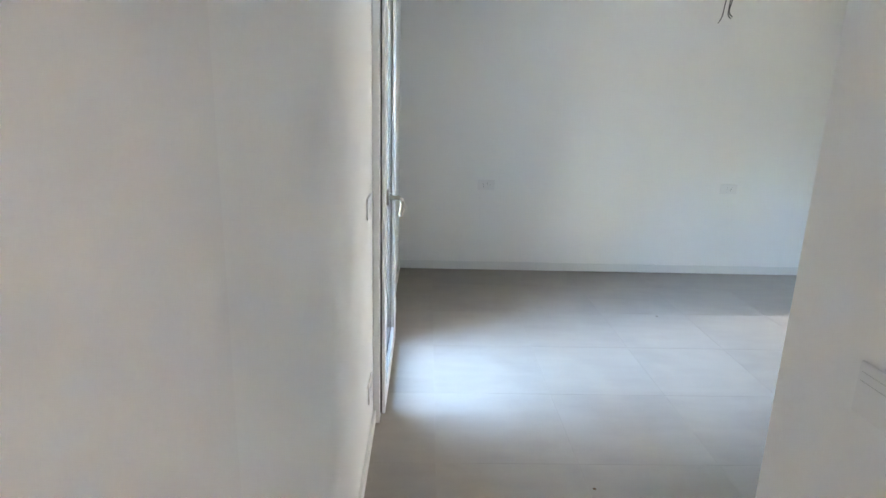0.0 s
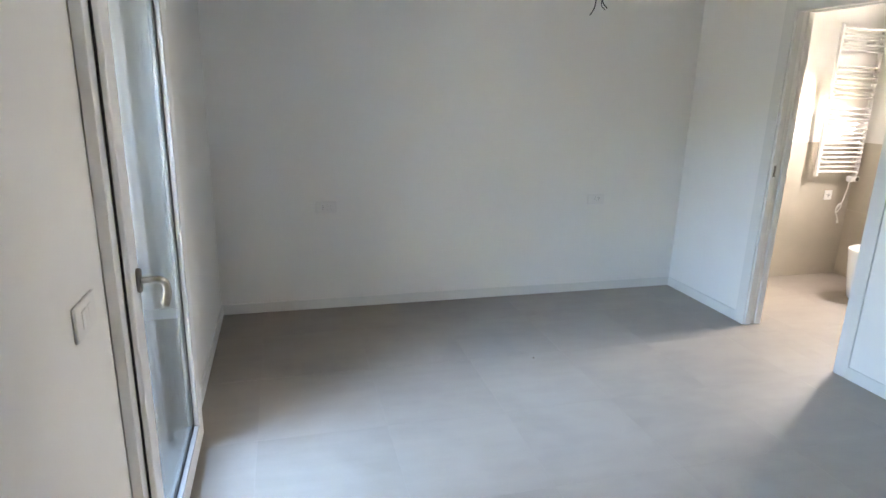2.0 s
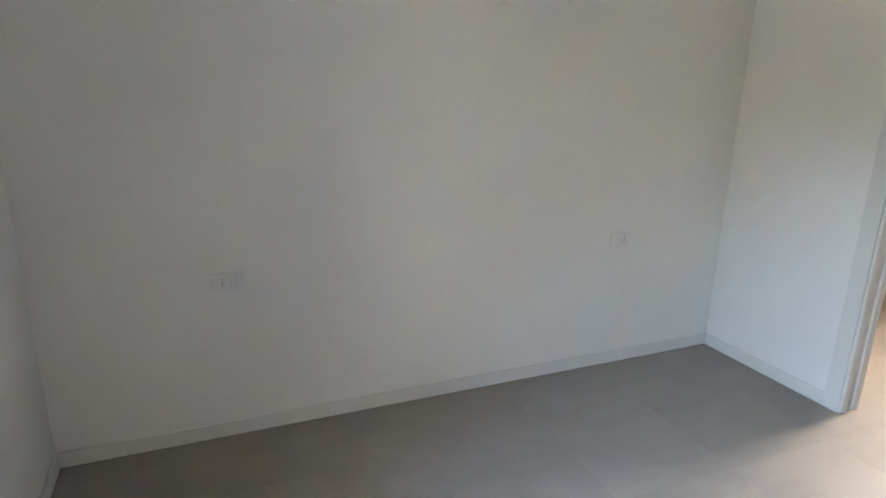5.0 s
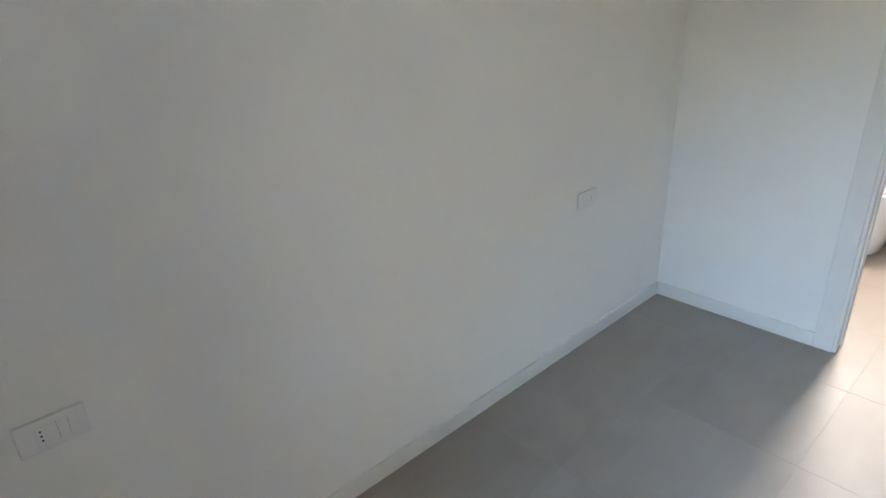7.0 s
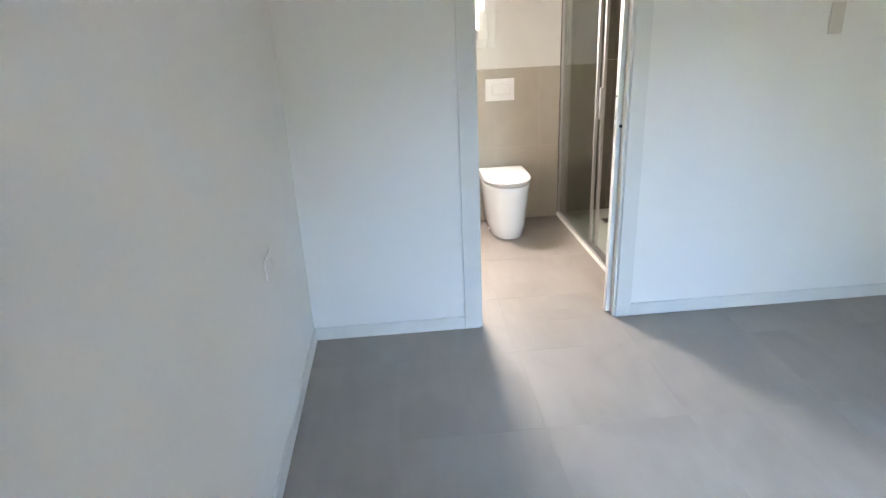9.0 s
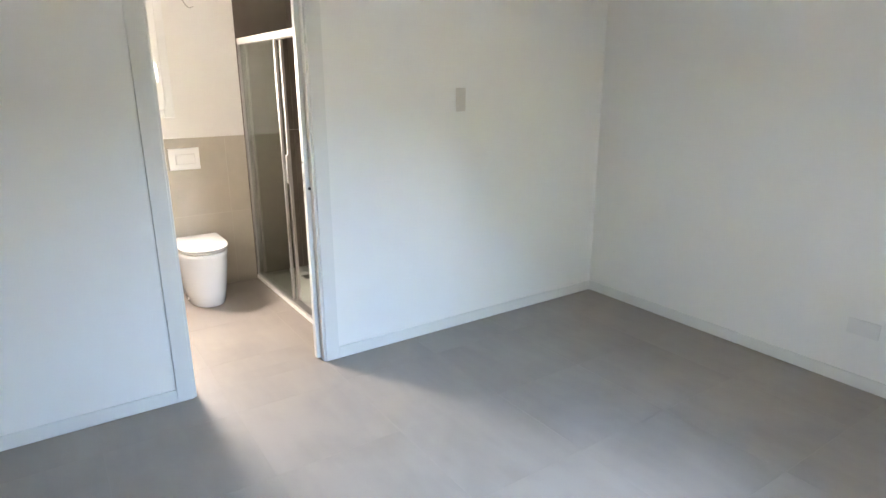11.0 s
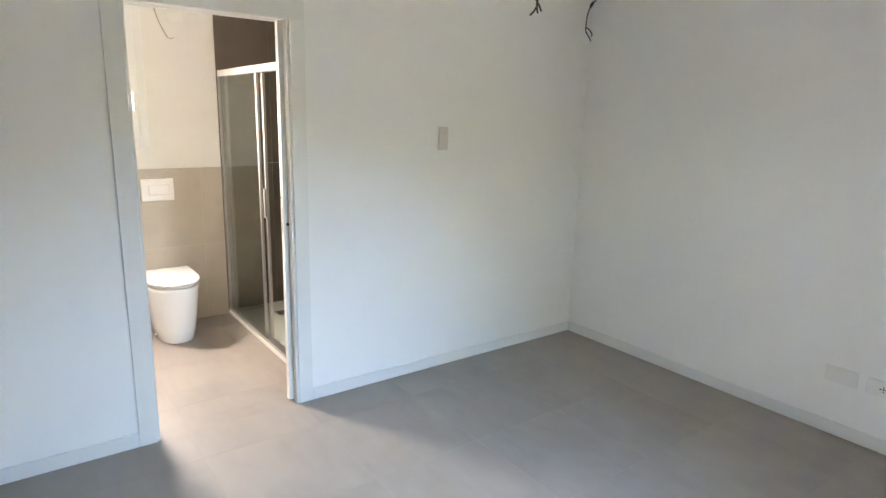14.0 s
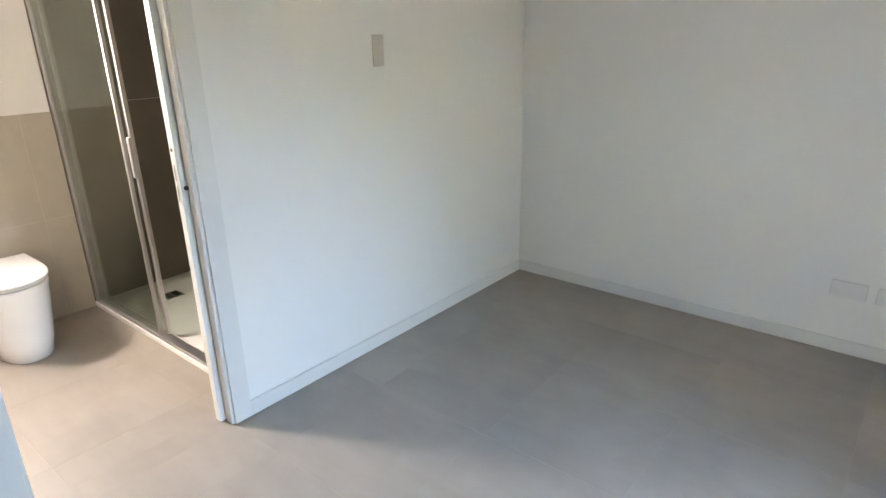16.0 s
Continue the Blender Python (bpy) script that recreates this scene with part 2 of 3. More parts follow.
def bm_tube(bm, points, r, seg=10, steps=8, flat=1.0, taper=None):
    """A round (or flattened) tube along a smooth line."""
    line = catmull(points, steps)
    rings, side = [], None
    for i, p in enumerate(line):
        d = (line[min(i + 1, len(line) - 1)] - line[max(i - 1, 0)]).normalized()
        if side is None:
            side = d.cross(Vector((0.3, 0.9, 0.31))).normalized()
        side = (side - d * side.dot(d)).normalized()
        up = d.cross(side)
        rr = r * (taper(i / (len(line) - 1)) if taper else 1)
        rings.append([bm.verts.new(p + side * math.cos(a) * rr + up * math.sin(a) * rr * flat) for a in [2 * math.pi * k / seg for k in range(seg)]])
    for a, b in zip(rings, rings[1:]):
        for k in range(seg):
            bm.faces.new((a[k], a[(k + 1) % seg], b[(k + 1) % seg], b[k])).smooth = True
    bm.faces.new(rings[0][::-1]), bm.faces.new(rings[-1])


def bm_loft(bm, rings, cap0=True, cap1=True, smooth=True):
    R = [[bm.verts.new(p) for p in ring] for ring in rings]
    n = len(R[0])
    for a, b in zip(R, R[1:]):
        for k in range(n):
            bm.faces.new((a[k], a[(k + 1) % n], b[(k + 1) % n], b[k])).smooth = smooth
    if cap0:
        bm.faces.new(R[0][::-1])
    if cap1:
        bm.faces.new(R[-1])
    return R


def mesh_of(name, bm, material):
    bmesh.ops.recalc_face_normals(bm, faces=bm.faces[:])
    me = bpy.data.meshes.new(name)
    bm.to_mesh(me)
    bm.free()
    me.materials.append(material)
    return me


def part(name, bm, material, parent=None, label=""):
    ob = new(name, mesh_of(name, bm, material))
    if parent is not None:
        ob.parent = parent
        ob.matrix_parent_inverse = parent.matrix_world.inverted()
    return tagged(ob, label)


def empty(name, place, label, category, group="", kind=""):
    ob = new(name)
    ob.empty_display_size = 0.05
    ob.matrix_world = Matrix.Translation(place)
    ob.matrix_basis = Matrix.Translation(place)
    bpy.context.view_layer.update()
    return tagged(ob, label, category, group, kind)


def boxes(*list_of, bevel=0.0):
    bm = bmesh.new()
    for b in list_of:
        bm_box(bm, *b, bevel=bevel)
    return bm


def holed(x0, x1, y0, y1, z0, z1, hy0, hy1, hz0, hz1):
    """A wall slab in one piece with one oblong opening through its thickness."""
    bm = bmesh.new()
    rims = [[[bm.verts.new((x, y, z)) for y, z in ((a, c), (b, c), (b, d), (a, d))] for a, b, c, d in ((y0, y1, z0, z1), (hy0, hy1, hz0, hz1))] for x in (x0, x1)]
    for k in range(4):
        n = (k + 1) % 4
        for outer, inner in rims:
            bm.faces.new((outer[k], outer[n], inner[n], inner[k]))
        for near, far in zip(*rims):
            bm.faces.new((near[k], near[n], far[n], far[k]))
    return bm


def structure(name, bm, material, label):
    return tagged(part(name, bm, material), label, name.split("_")[0], kind="structure")


# ---- large structure ----
OUT = 0.50        # outer wall thickness
HALL_Y, END_Y = -5.9, -7.3
# window wall: bedroom, corridor and hall, with the french window and the hall's opening
structure("wall_west", boxes(
    (XL - OUT, XL, WIN_Y1, YF + OUT, -0.15, CEIL),
    (XL - OUT, XL, WIN_Y0, WIN_Y1, WIN_H, CEIL),
    (XL - OUT, XL, WIN_Y0, WIN_Y1, -0.15, -0.012),
    (XL - OUT, XL, -6.34, WIN_Y0, -0.15, CEIL),
    (XL - OUT, XL, -7.1, -6.34, 2.16, CEIL),
    (XL - OUT, XL, END_Y - 0.3, -7.1, -0.15, CEIL)), PAINT, "white painted plaster wall around a tall glazed door")
structure("wall_north", boxes((XL, BX0, YF, YF + 0.3, -0.15, CEIL)), PAINT, "plain white painted plaster wall behind two sockets")
PK0, PK1 = 0.045, 0.088   # pocket of the sliding door inside the wall
structure("wall_east", boxes(
    (XR, BX0, DOOR_Y1, YF, -0.15, CEIL),
    (XR, BX0, DOOR_Y0, DOOR_Y1, DOOR_H, CEIL),
    (XR, XR + PK0, -2.45, DOOR_Y0, -0.15, DOOR_H),
    (XR + PK1, BX0, -2.45, DOOR_Y0, -0.15, DOOR_H),
    (XR, BX0, -2.45, DOOR_Y0, DOOR_H, CEIL),
    (XR, BX0, YS - 0.12, -2.45, -0.15, CEIL)), PAINT, "white painted wall with the doorway to the bathroom")
structure("wall_south", boxes((XC, XR, YS - 0.12, YS, -0.15, CEIL)), PAINT, "white painted plaster wall with sockets")
structure("wall_corridor", boxes((XC, XC + 0.12, HALL_Y, YS - 0.12, -0.15, CEIL), (XC + 0.12, 3.0, HALL_Y, HALL_Y + 0.12, -0.15, CEIL)), PAINT, "white painted corridor wall with a switch plate")
structure("wall_pier", boxes((XL, XL + 0.014, HALL_Y, -4.425, 0, CEIL), bevel=0.004), PAINT_PIER, "shallow off-white plaster pier along the corridor")
structure("wall_hall", boxes((XL, 3.0, END_Y - 0.3, END_Y, -0.15, CEIL), (3.0, 3.3, END_Y - 0.3, HALL_Y + 0.12, -0.15, CEIL)), PAINT, "plain white walls closing the hall")
structure("wall_bath_north", boxes((BX0, BX1 + OUT, BY1, BY1 + 0.3, -0.15, CEIL)), PAINT, "white painted bathroom wall above beige tiles")
structure("wall_bath_east", holed(BX1, BX1 + BOUT, BY0 - 0.3, BY1, -0.15, CEIL, BW_Y0, BW_Y1, BW_Z0, BW_Z1), PAINT, "white painted bathroom wall with a small window")
structure("wall_bath_south", boxes((BX0, BX1, BY0 - 0.3, BY0, -0.15, CEIL)), PAINT, "bathroom wall behind the shower")
structure("ceiling", boxes((XL - OUT, BX1 + OUT, END_Y - 0.3, YF + OUT + 0.05, CEIL, CEIL + 0.32)), PAINT_CEIL, "flat white painted ceiling")
floor = structure("floor", boxes((XL, BX1, END_Y, YF + 0.03, -0.15, -0.0007)), GROUT, "warm grey porcelain floor tiles with pale joints")
structure("ground", boxes((-400, 400, -400, 400, -0.6, -0.16)), GRASS, "sunlit lawn around the house")
structure("pavement", boxes((-5.5, XL - OUT, END_Y - 1.5, 2.5, -0.17, -0.06)), PAVING, "pale paving along the facade")


def hedge():
    """A clipped garden hedge: a dense core under some thousands of small leaves."""
    rng = random.Random(4)
    bm = bmesh.new()
    HX0, HX1, HYA, HYB, HZ1 = -7.2, -6.2, -12.0, 8.0, 3.0
    bm_box(bm, HX0 + 0.1, HX1 - 0.1, HYA, HYB, -0.16, HZ1 - 0.12)
    for k in range(9000):
        y = rng.uniform(HYA, HYB)
        if rng.random() < 0.75:
            p = Vector((HX1 - rng.uniform(0, 0.12) + 0.05 * math.sin(y * 2.3), y, rng.uniform(-0.1, HZ1 + rng.uniform(-0.05, 0.08))))
        else:
            p = Vector((rng.uniform(HX0, HX1), y, HZ1 - rng.uniform(0, 0.14) + 0.05 * math.sin(y * 1.7)))
        q = Euler((rng.uniform(0, 6.3), rng.uniform(0, 6.3), rng.uniform(0, 6.3))).to_matrix()
        r = rng.uniform(0.05, 0.10)
        bm.faces.new([bm.verts.new(p + q @ Vector(c)) for c in ((-r, 0, 0), (0, -r * 0.5, 0.01), (r, 0, 0), (0, r * 0.5, 0.01))])
    me = bpy.data.meshes.new("hedge")
    bm.to_mesh(me)
    bm.free()
    me.materials.append(LEAF)
    tagged(new("hedge", me), "clipped green garden hedge facing the glazed door", "hedge", kind="stuff")


hedge()


def baseboard(name, x0, x1, y0, y1):
    structure(name, boxes((x0, x1, y0, y1, 0.0008, BB_H), bevel=0.0025), LACQUER, "low white lacquered baseboard")


CAS = 0.082
FW0, FW1 = -2.54, -1.502      # window frame along the wall
baseboard("baseboard_1", XL, XR, YF - BB_T, YF - 0.0003)
baseboard("baseboard_2", XR - BB_T, XR - 0.0003, DOOR_Y1 + CAS + 0.0005, YF - BB_T - 0.0004)
baseboard("baseboard_3", XR - BB_T, XR - 0.0003, YS + BB_T, DOOR_Y0 - CAS - 0.0005)
baseboard("baseboard_4", XC, XR - 0.0003, YS + 0.0003, YS + BB_T - 0.0003)
baseboard("baseboard_5", XL + 0.0003, XL + BB_T, FW1 + 0.001, YF - BB_T - 0.0004)
baseboard("baseboard_6", XL + 0.0003, XL + BB_T, -4.424, FW0 - 0.001)
baseboard("baseboard_7", XC - BB_T, XC - 0.0003, HALL_Y, YS + BB_T)
baseboard("baseboard_8", XL + 0.0145, XL + 0.026, HALL_Y, -4.4245)

# ---- bathroom pocket door ----
door = empty("door_1", (XR + 0.066, DOOR_Y0, 0), "white lacquered pocket door slid open into the wall", "door", kind="structure")
part("door_leaf", boxes((XR + 0.048, XR + 0.085, -2.36, -1.602, 0.008, 2.095), bevel=0.002), LACQUER, door)
lock = part("lock_plate", boxes((XR + 0.0585, XR + 0.0745, -1.6022, -1.6005, 0.985, 1.145), bevel=0.0006), PLATE, door, "flat lock plate on the door's edge")
bm = bmesh.new()
bm_cyl(bm, (XR + 0.0665, -1.6025, 1.19), (XR + 0.0665, -1.6002, 1.19), 0.007)
part("lock_hole", bm, DARK, door, "dark round hole in the door's edge")
part("lock_slot", boxes((XR + 0.063, XR + 0.070, -1.6012, -1.6001, 0.995, 1.055)), BRONZE, lock)
part("lock_slot", boxes((XR + 0.063, XR + 0.070, -1.6012, -1.6001, 1.075, 1.135)), BRONZE, lock)
bm = bmesh.new()
bm_cyl(bm, (XR + 0.0482, -1.623, 1.045), (XR + 0.036, -1.623, 1.045), 0.009, r2=0.007)
part("pull_knob", bm, RUBBER, door, "small dark finger pull")

casing = empty("trim_door", (XR, DOOR_Y1, 0), "flat white door casing around the bathroom doorway", "door casing", kind="structure")
for sx0, sx1 in ((XR - BB_T, XR - 0.0003), (BX0 + 0.0003, BX0 + BB_T)):
    part("casing_side", boxes((sx0, sx1, DOOR_Y1, DOOR_Y1 + CAS, 0.0008, 2.208), bevel=0.002), LACQUER, casing)
    part("casing_side", boxes((sx0, sx1, DOOR_Y0 - CAS, DOOR_Y0, 0.0008, DOOR_H - 0.012), bevel=0.002), LACQUER, casing)
    part("casing_head", boxes((sx0, sx1, DOOR_Y0 - CAS, DOOR_Y1 - 0.0006, DOOR_H - 0.0115, 2.208), bevel=0.002), LACQUER, casing)
# lining of the opening: two strips each side with a groove between them
for a, b in ((0.0, 0.047), (0.086, TH)):
    part("jamb_strip", boxes((XR + a, XR + b, DOOR_Y1 - 0.014, DOOR_Y1 - 0.0003, 0.0008, DOOR_H - 0.0005), bevel=0.0015), LACQUER, casing)
    part("jamb_strip", boxes((XR + a, XR + min(b, 0.043) if a == 0 else XR + b, DOOR_Y0 + 0.0003, DOOR_Y0 + 0.013, 0.0008, DOOR_H - 0.0005), bevel=0.0015), LACQUER, casing)
    part("head_strip", boxes((XR + a, XR + b, DOOR_Y0 + 0.014, DOOR_Y1 - 0.0145, DOOR_H - 0.013, DOOR_H - 0.0003), bevel=0.0015), LACQUER, casing)
part("strike_plate", boxes((XR + 0.017, XR + 0.034, DOOR_Y1 - 0.0152, DOOR_Y1 - 0.0138, 1.062, 1.138), bevel=0.0005), BRONZE, casing, "dark metal strike plate")

# ---- bedroom french window ----
win = empty("window_1", (XL, (FW0 + FW1) / 2, 0), "white framed glazed balcony door, closed", "window", kind="structure")
FX = 0.018


def ring(y0, y1, z0, z1, w, x0, x1, bevel, wb=None):
    """Two stiles over the whole height and two rails between them."""
    wb = w if wb is None else wb
    return ((x0, x1, y0, y0 + w, z0, z1), (x0, x1, y1 - w, y1, z0, z1), (x0, x1, y0 + w, y1 - w, z0, z0 + wb), (x0, x1, y0 + w, y1 - w, z1 - w, z1))


WT = 2.215
for b in ring(FW0, FW1, 0.001, WT, 0.075, XL + 0.0004, FX, 0.003, 0.03):
    part("frame_cover", boxes(b, bevel=0.003), PVC, win)
# the frame behind the cover carries its shade in the dark colour
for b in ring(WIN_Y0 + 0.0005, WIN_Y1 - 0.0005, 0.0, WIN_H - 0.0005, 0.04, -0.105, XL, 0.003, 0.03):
    part("window_frame", boxes(b, bevel=0.003), FRAME_SHADED, win)
SY0, SY1, SZ0, SZ1, SW = -2.490, -1.548, 0.022, 2.175, 0.088
sash = part("sash", boxes(*[(x0 + 0, x1, y0, y1, z0, z1) for x0, x1, y0, y1, z0, z1 in ring(SY0, SY1, SZ0, SZ1, SW, 0.0245, 0.041, 0)], bevel=0.005), PVC, win)
# core and bead are white profile toned down, shading put into the colour
part("sash_core", boxes(*ring(SY0 + 0.05, SY1 - 0.05, SZ0 + 0.035, SZ1 - 0.05, SW - 0.036, -0.055, 0.0180, 0), bevel=0.003), PROFILE_SHADED, win, "white sash profile behind the cover, toned grey as if shaded")
part("gasket", boxes(*ring(SY0 + 0.003, SY1 - 0.003, SZ0 + 0.003, SZ1 - 0.003, 0.08, FX + 0.0003, 0.0243, 0)), RUBBER, win, "dark rubber seal between sash and frame")
part("glazing_bead", boxes(*ring(SY0 + SW - 0.002, SY1 - SW + 0.002, SZ0 + SW - 0.002, SZ1 - SW + 0.002, 0.012, 0.0192, 0.039, 0), bevel=0.003), BEAD_DIMMED, win, "white glazing bead, toned grey to keep it from glaring")
part("glass_seal", boxes(*ring(SY0 + SW + 0.001, SY1 - SW - 0.001, SZ0 + SW + 0.001, SZ1 - SW - 0.001, 0.010, 0.0168, 0.0190, 0)), RUBBER, win, "thin dark glass seal")
part("spacer", boxes(*ring(SY0 + SW + 0.002, SY1 - SW - 0.002, SZ0 + SW + 0.002, SZ1 - SW - 0.002, 0.022, -0.0065, 0.0110, 0)), PROFILE_SHADED, win, "grey spacer in the glazing")
for x0 in (0.0115, -0.012):
    pane = part("pane", boxes((x0, x0 + 0.005, SY0 + SW - 0.01, SY1 - SW + 0.01, SZ0 + SW - 0.01, SZ1 - SW + 0.01)), GLASS, win, "clear glass pane")
part("window_sill", boxes((XL - OUT - 0.03, -0.1055, WIN_Y0 + 0.001, WIN_Y1 - 0.001, -0.011, 0.012), bevel=0.003), CONCRETE, win, "grey stone outer threshold")
# lining added over the white wall reveal to hold its brightness down
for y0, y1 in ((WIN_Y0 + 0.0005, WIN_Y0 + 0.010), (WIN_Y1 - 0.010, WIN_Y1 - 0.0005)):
    part("reveal_lining", boxes((XL - OUT - 0.004, -0.1057, y0, y1, 0.0125, WIN_H - 0.0005), bevel=0.002), REVEAL_SKY_TONED, win, "plastered outer reveal, toned dim and blue for the sky's light")
part("reveal_lining", boxes((XL - OUT - 0.004, -0.1057, WIN_Y0 + 0.0105, WIN_Y1 - 0.0105, WIN_H - 0.010, WIN_H - 0.0005), bevel=0.002), REVEAL_SKY_TONED, win)
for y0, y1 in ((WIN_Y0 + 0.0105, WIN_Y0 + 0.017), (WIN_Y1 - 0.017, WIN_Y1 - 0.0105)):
    part("shutter_guide", boxes((-0.175, -0.135, y0, y1, 0.0125, WIN_H - 0.011), bevel=0.003), REVEAL_SKY_TONED, win, "shutter guide in the reveal's dim sky-toned colour")
HY, HZ = SY0 + 0.062, 1.053
bm = bmesh.new()
pill = lambda r, x: [(x, HY + r * math.cos(a), HZ + r * math.sin(a) + math.copysign(0.0205, math.sin(a))) for a in [2 * math.pi * (k + 0.5) / 32 for k in range(32)]]
bm_loft(bm, [pill(0.0145, 0.0412), pill(0.0150, 0.0425), pill(0.0150, 0.0500), pill(0.0140, 0.0518), pill(0.0122, 0.0525)])
handle = part("handle", bm, BRONZE, win, "satin nickel window handle on a pill-shaped rosette")
bm = bmesh.new()
bm_tube(bm, [(0.051, HY, HZ), (0.075, HY, HZ), (0.096, HY + 0.006, HZ - 0.002), (0.108, HY + 0.022, HZ - 0.018), (0.111, HY + 0.030, HZ - 0.045), (0.106, HY + 0.031, HZ - 0.072), (0.099, HY + 0.030, HZ - 0.090)], 0.0098, seg=14, taper=lambda u: 0.95 + 0.2 * u if u < 0.97 else 0.8)
part("lever", bm, NICKEL, handle, "curved satin nickel lever")
for hz in (0.22, 1.9):
    bm = bmesh.new()
    bm_cyl(bm, (0.036, SY1 + 0.010, hz - 0.045), (0.036, SY1 + 0.010, hz + 0.045), 0.008)
    part("hinge", bm, PVC, win)

# ---- bathroom window ----
bwin = empty("window_2", (BX1, (BW_Y0 + BW_Y1) / 2, BW_Z0), "small white framed bathroom window with a handle", "window", kind="structure")
for b in ring(BW_Y0 - 0.06, BW_Y1 + 0.06, BW_Z0 - 0.06, BW_Z1 + 0.06, 0.07, BX1 - 0.018, BX1 - 0.0004, 0):
    part("frame_cover", boxes(b, bevel=0.003), PVC, bwin)
part("sash", boxes(*ring(BW_Y0 - 0.002, BW_Y1 + 0.002, BW_Z0 - 0.002, BW_Z1 + 0.002, 0.075, BX1 - 0.042, BX1 - 0.0185, 0), bevel=0.004), PVC, bwin)
part("sash_core", boxes(*ring(BW_Y0 + 0.002, BW_Y1 - 0.002, BW_Z0 + 0.002, BW_Z1 - 0.002, 0.07, BX1 - 0.018, BX1 + 0.06, 0), bevel=0.003), PVC, bwin)
pane = part("pane", boxes((BX1 - 0.005, BX1 + 0.001, BW_Y0 + 0.06, BW_Y1 - 0.06, BW_Z0 + 0.06, BW_Z1 - 0.06)), GLASS, bwin, "clear glass pane")
bh = part("handle", boxes((BX1 - 0.052, BX1 - 0.042, BW_Y0 + 0.018, BW_Y0 + 0.046, 1.70, 1.765), bevel=0.004), WHITE_PLASTIC, bwin, "white window handle")
bm = bmesh.new()
hy = BW_Y0 + 0.032
bm_tube(bm, [(BX1 - 0.05, hy, 1.735), (BX1 - 0.075, hy, 1.735), (BX1 - 0.088, hy, 1.715), (BX1 - 0.09, hy, 1.67), (BX1 - 0.085, hy, 1.625)], 0.009, seg=10)
part("lever", bm, WHITE_PLASTIC, bh)
SHZ = 1.80        # lower edge of the half-drawn shutter, unseen, added to cut the sun
for k in range(11):
    z0 = SHZ + k * 0.05
    part("sun_cut_slat", boxes((BX1 + 0.140, BX1 + 0.152, BW_Y0 + 0.002, BW_Y1 - 0.002, z0, z0 + 0.0485), bevel=0.003), PVC, bwin)
part("window_sill", boxes((BX1 + 0.061, BX1 + BOUT + 0.03, BW_Y0 + 0.001, BW_Y1 - 0.001, BW_Z0 - 0.001, BW_Z0 + 0.02), bevel=0.003), CONCRETE, bwin)


# ---- wall plates ----
def plate_thing(name, label, category, centre, normal, w, h, modules, material=PLATE, group=""):
    """A wall plate built flat in local x, z (front towards -y): frame and the modules in it. modules: (kind, x, z, w, h)."""
    ob = empty(name, (0, 0, 0), label, category, group)
    bm = bmesh.new()
    bm_box(bm, -w / 2, w / 2, -0.0088, -0.0003, -h / 2, h / 2, bevel=0.0045, seg=3)
    plate = part("plate", bm, material, ob)
    for kind, mx, mz, mw, mh in modules:
        if kind == "groove":
            # thin strip on the face, its grey painted for the groove's shade
            part("groove", boxes((mx - mw / 2, mx + mw / 2, -0.0091, -0.0085, mz - mh / 2, mz + mh / 2)), PLATE_GAP_SHADE, plate)
            continue
        y = -0.0105
        m = part("switch_key" if kind == "key" else "socket_insert", boxes((mx - mw / 2, mx + mw / 2, y, -0.0085, mz - mh / 2, mz + mh / 2), bevel=0.0012), material, plate)
        holes = []
        if kind == "socket_v":
            holes = [(0, 0.012, 0.0026), (0, 0, 0.0026), (0, -0.012, 0.0026)]
        elif kind == "socket_h":
            holes = [(0.013, 0, 0.0048), (0, 0, 0.0048), (-0.013, 0, 0.0048), (0, 0.0125, 0.0036), (0, -0.0125, 0.0036)]
        elif kind == "socket_x":
            holes = [(0, 0.013, 0.0050), (0, 0, 0.0050), (0, -0.013, 0.0050), (0.0135, 0, 0.0036), (-0.0135, 0, 0.0036)]
        elif kind == "aerial":
            holes = [(0, 0, 0.0078)]
        for hx, hz, r in holes:
            bm = bmesh.new()
            bm_cyl(bm, (mx + hx, y + 0.001, mz + hz), (mx + hx, y - 0.0004, mz + hz), r, seg=10)
            part("contact_hole", bm, DARK, plate)
        if kind == "key":
            # grey strip beside the key paints the shade of the gap
            part("gap", boxes((mx + mw / 2 - 0.0002, mx + mw / 2 + 0.0008, -0.0094, -0.0088, mz - mh / 2, mz + mh / 2)), PLATE_SHADE, plate)
    turn = {'-y': 0, 'x': 90, 'y': 180, '-x': 270}[normal]
    ob.matrix_basis = pose(*centre, 0, 0, turn)
    return ob


M3 = 0.0225
plate_thing("wall_socket", "pale wall plate with a socket and two switch keys", "wall socket", (0.727, YF, 0.752), '-y', 0.145, 0.085,
            [("socket_v", -M3, 0, 0.0215, 0.045), ("key", 0, 0, 0.0215, 0.045), ("key", M3, 0, 0.0215, 0.045)], group="bedside sockets")
plate_thing("wall_socket", "pale wall plate with a socket and two switch keys", "wall socket", (2.826, YF, 0.762), '-y', 0.145, 0.085,
            [("key", -M3, 0, 0.0215, 0.045), ("key", 0, 0, 0.0215, 0.045), ("socket_v", M3, 0, 0.0215, 0.045)], group="bedside sockets")
plate_thing("light_switch", "pale switch plate on the wall beside the glazed door", "light switch", (XL, -2.725, 1.068), 'x', 0.145, 0.085,
            [("key", -M3, 0, 0.0215, 0.045), ("key", 0, 0, 0.0215, 0.045), ("key", M3, 0, 0.0215, 0.045)])
plate_thing("wall_socket", "pale low socket plate on the wall beside the glazed door", "wall socket", (XL, -2.715, 0.275), 'x', 0.145, 0.085,
            [("socket_v", -M3, 0, 0.0215, 0.045), ("key", 0, 0, 0.0215, 0.045), ("key", M3, 0, 0.0215, 0.045)])
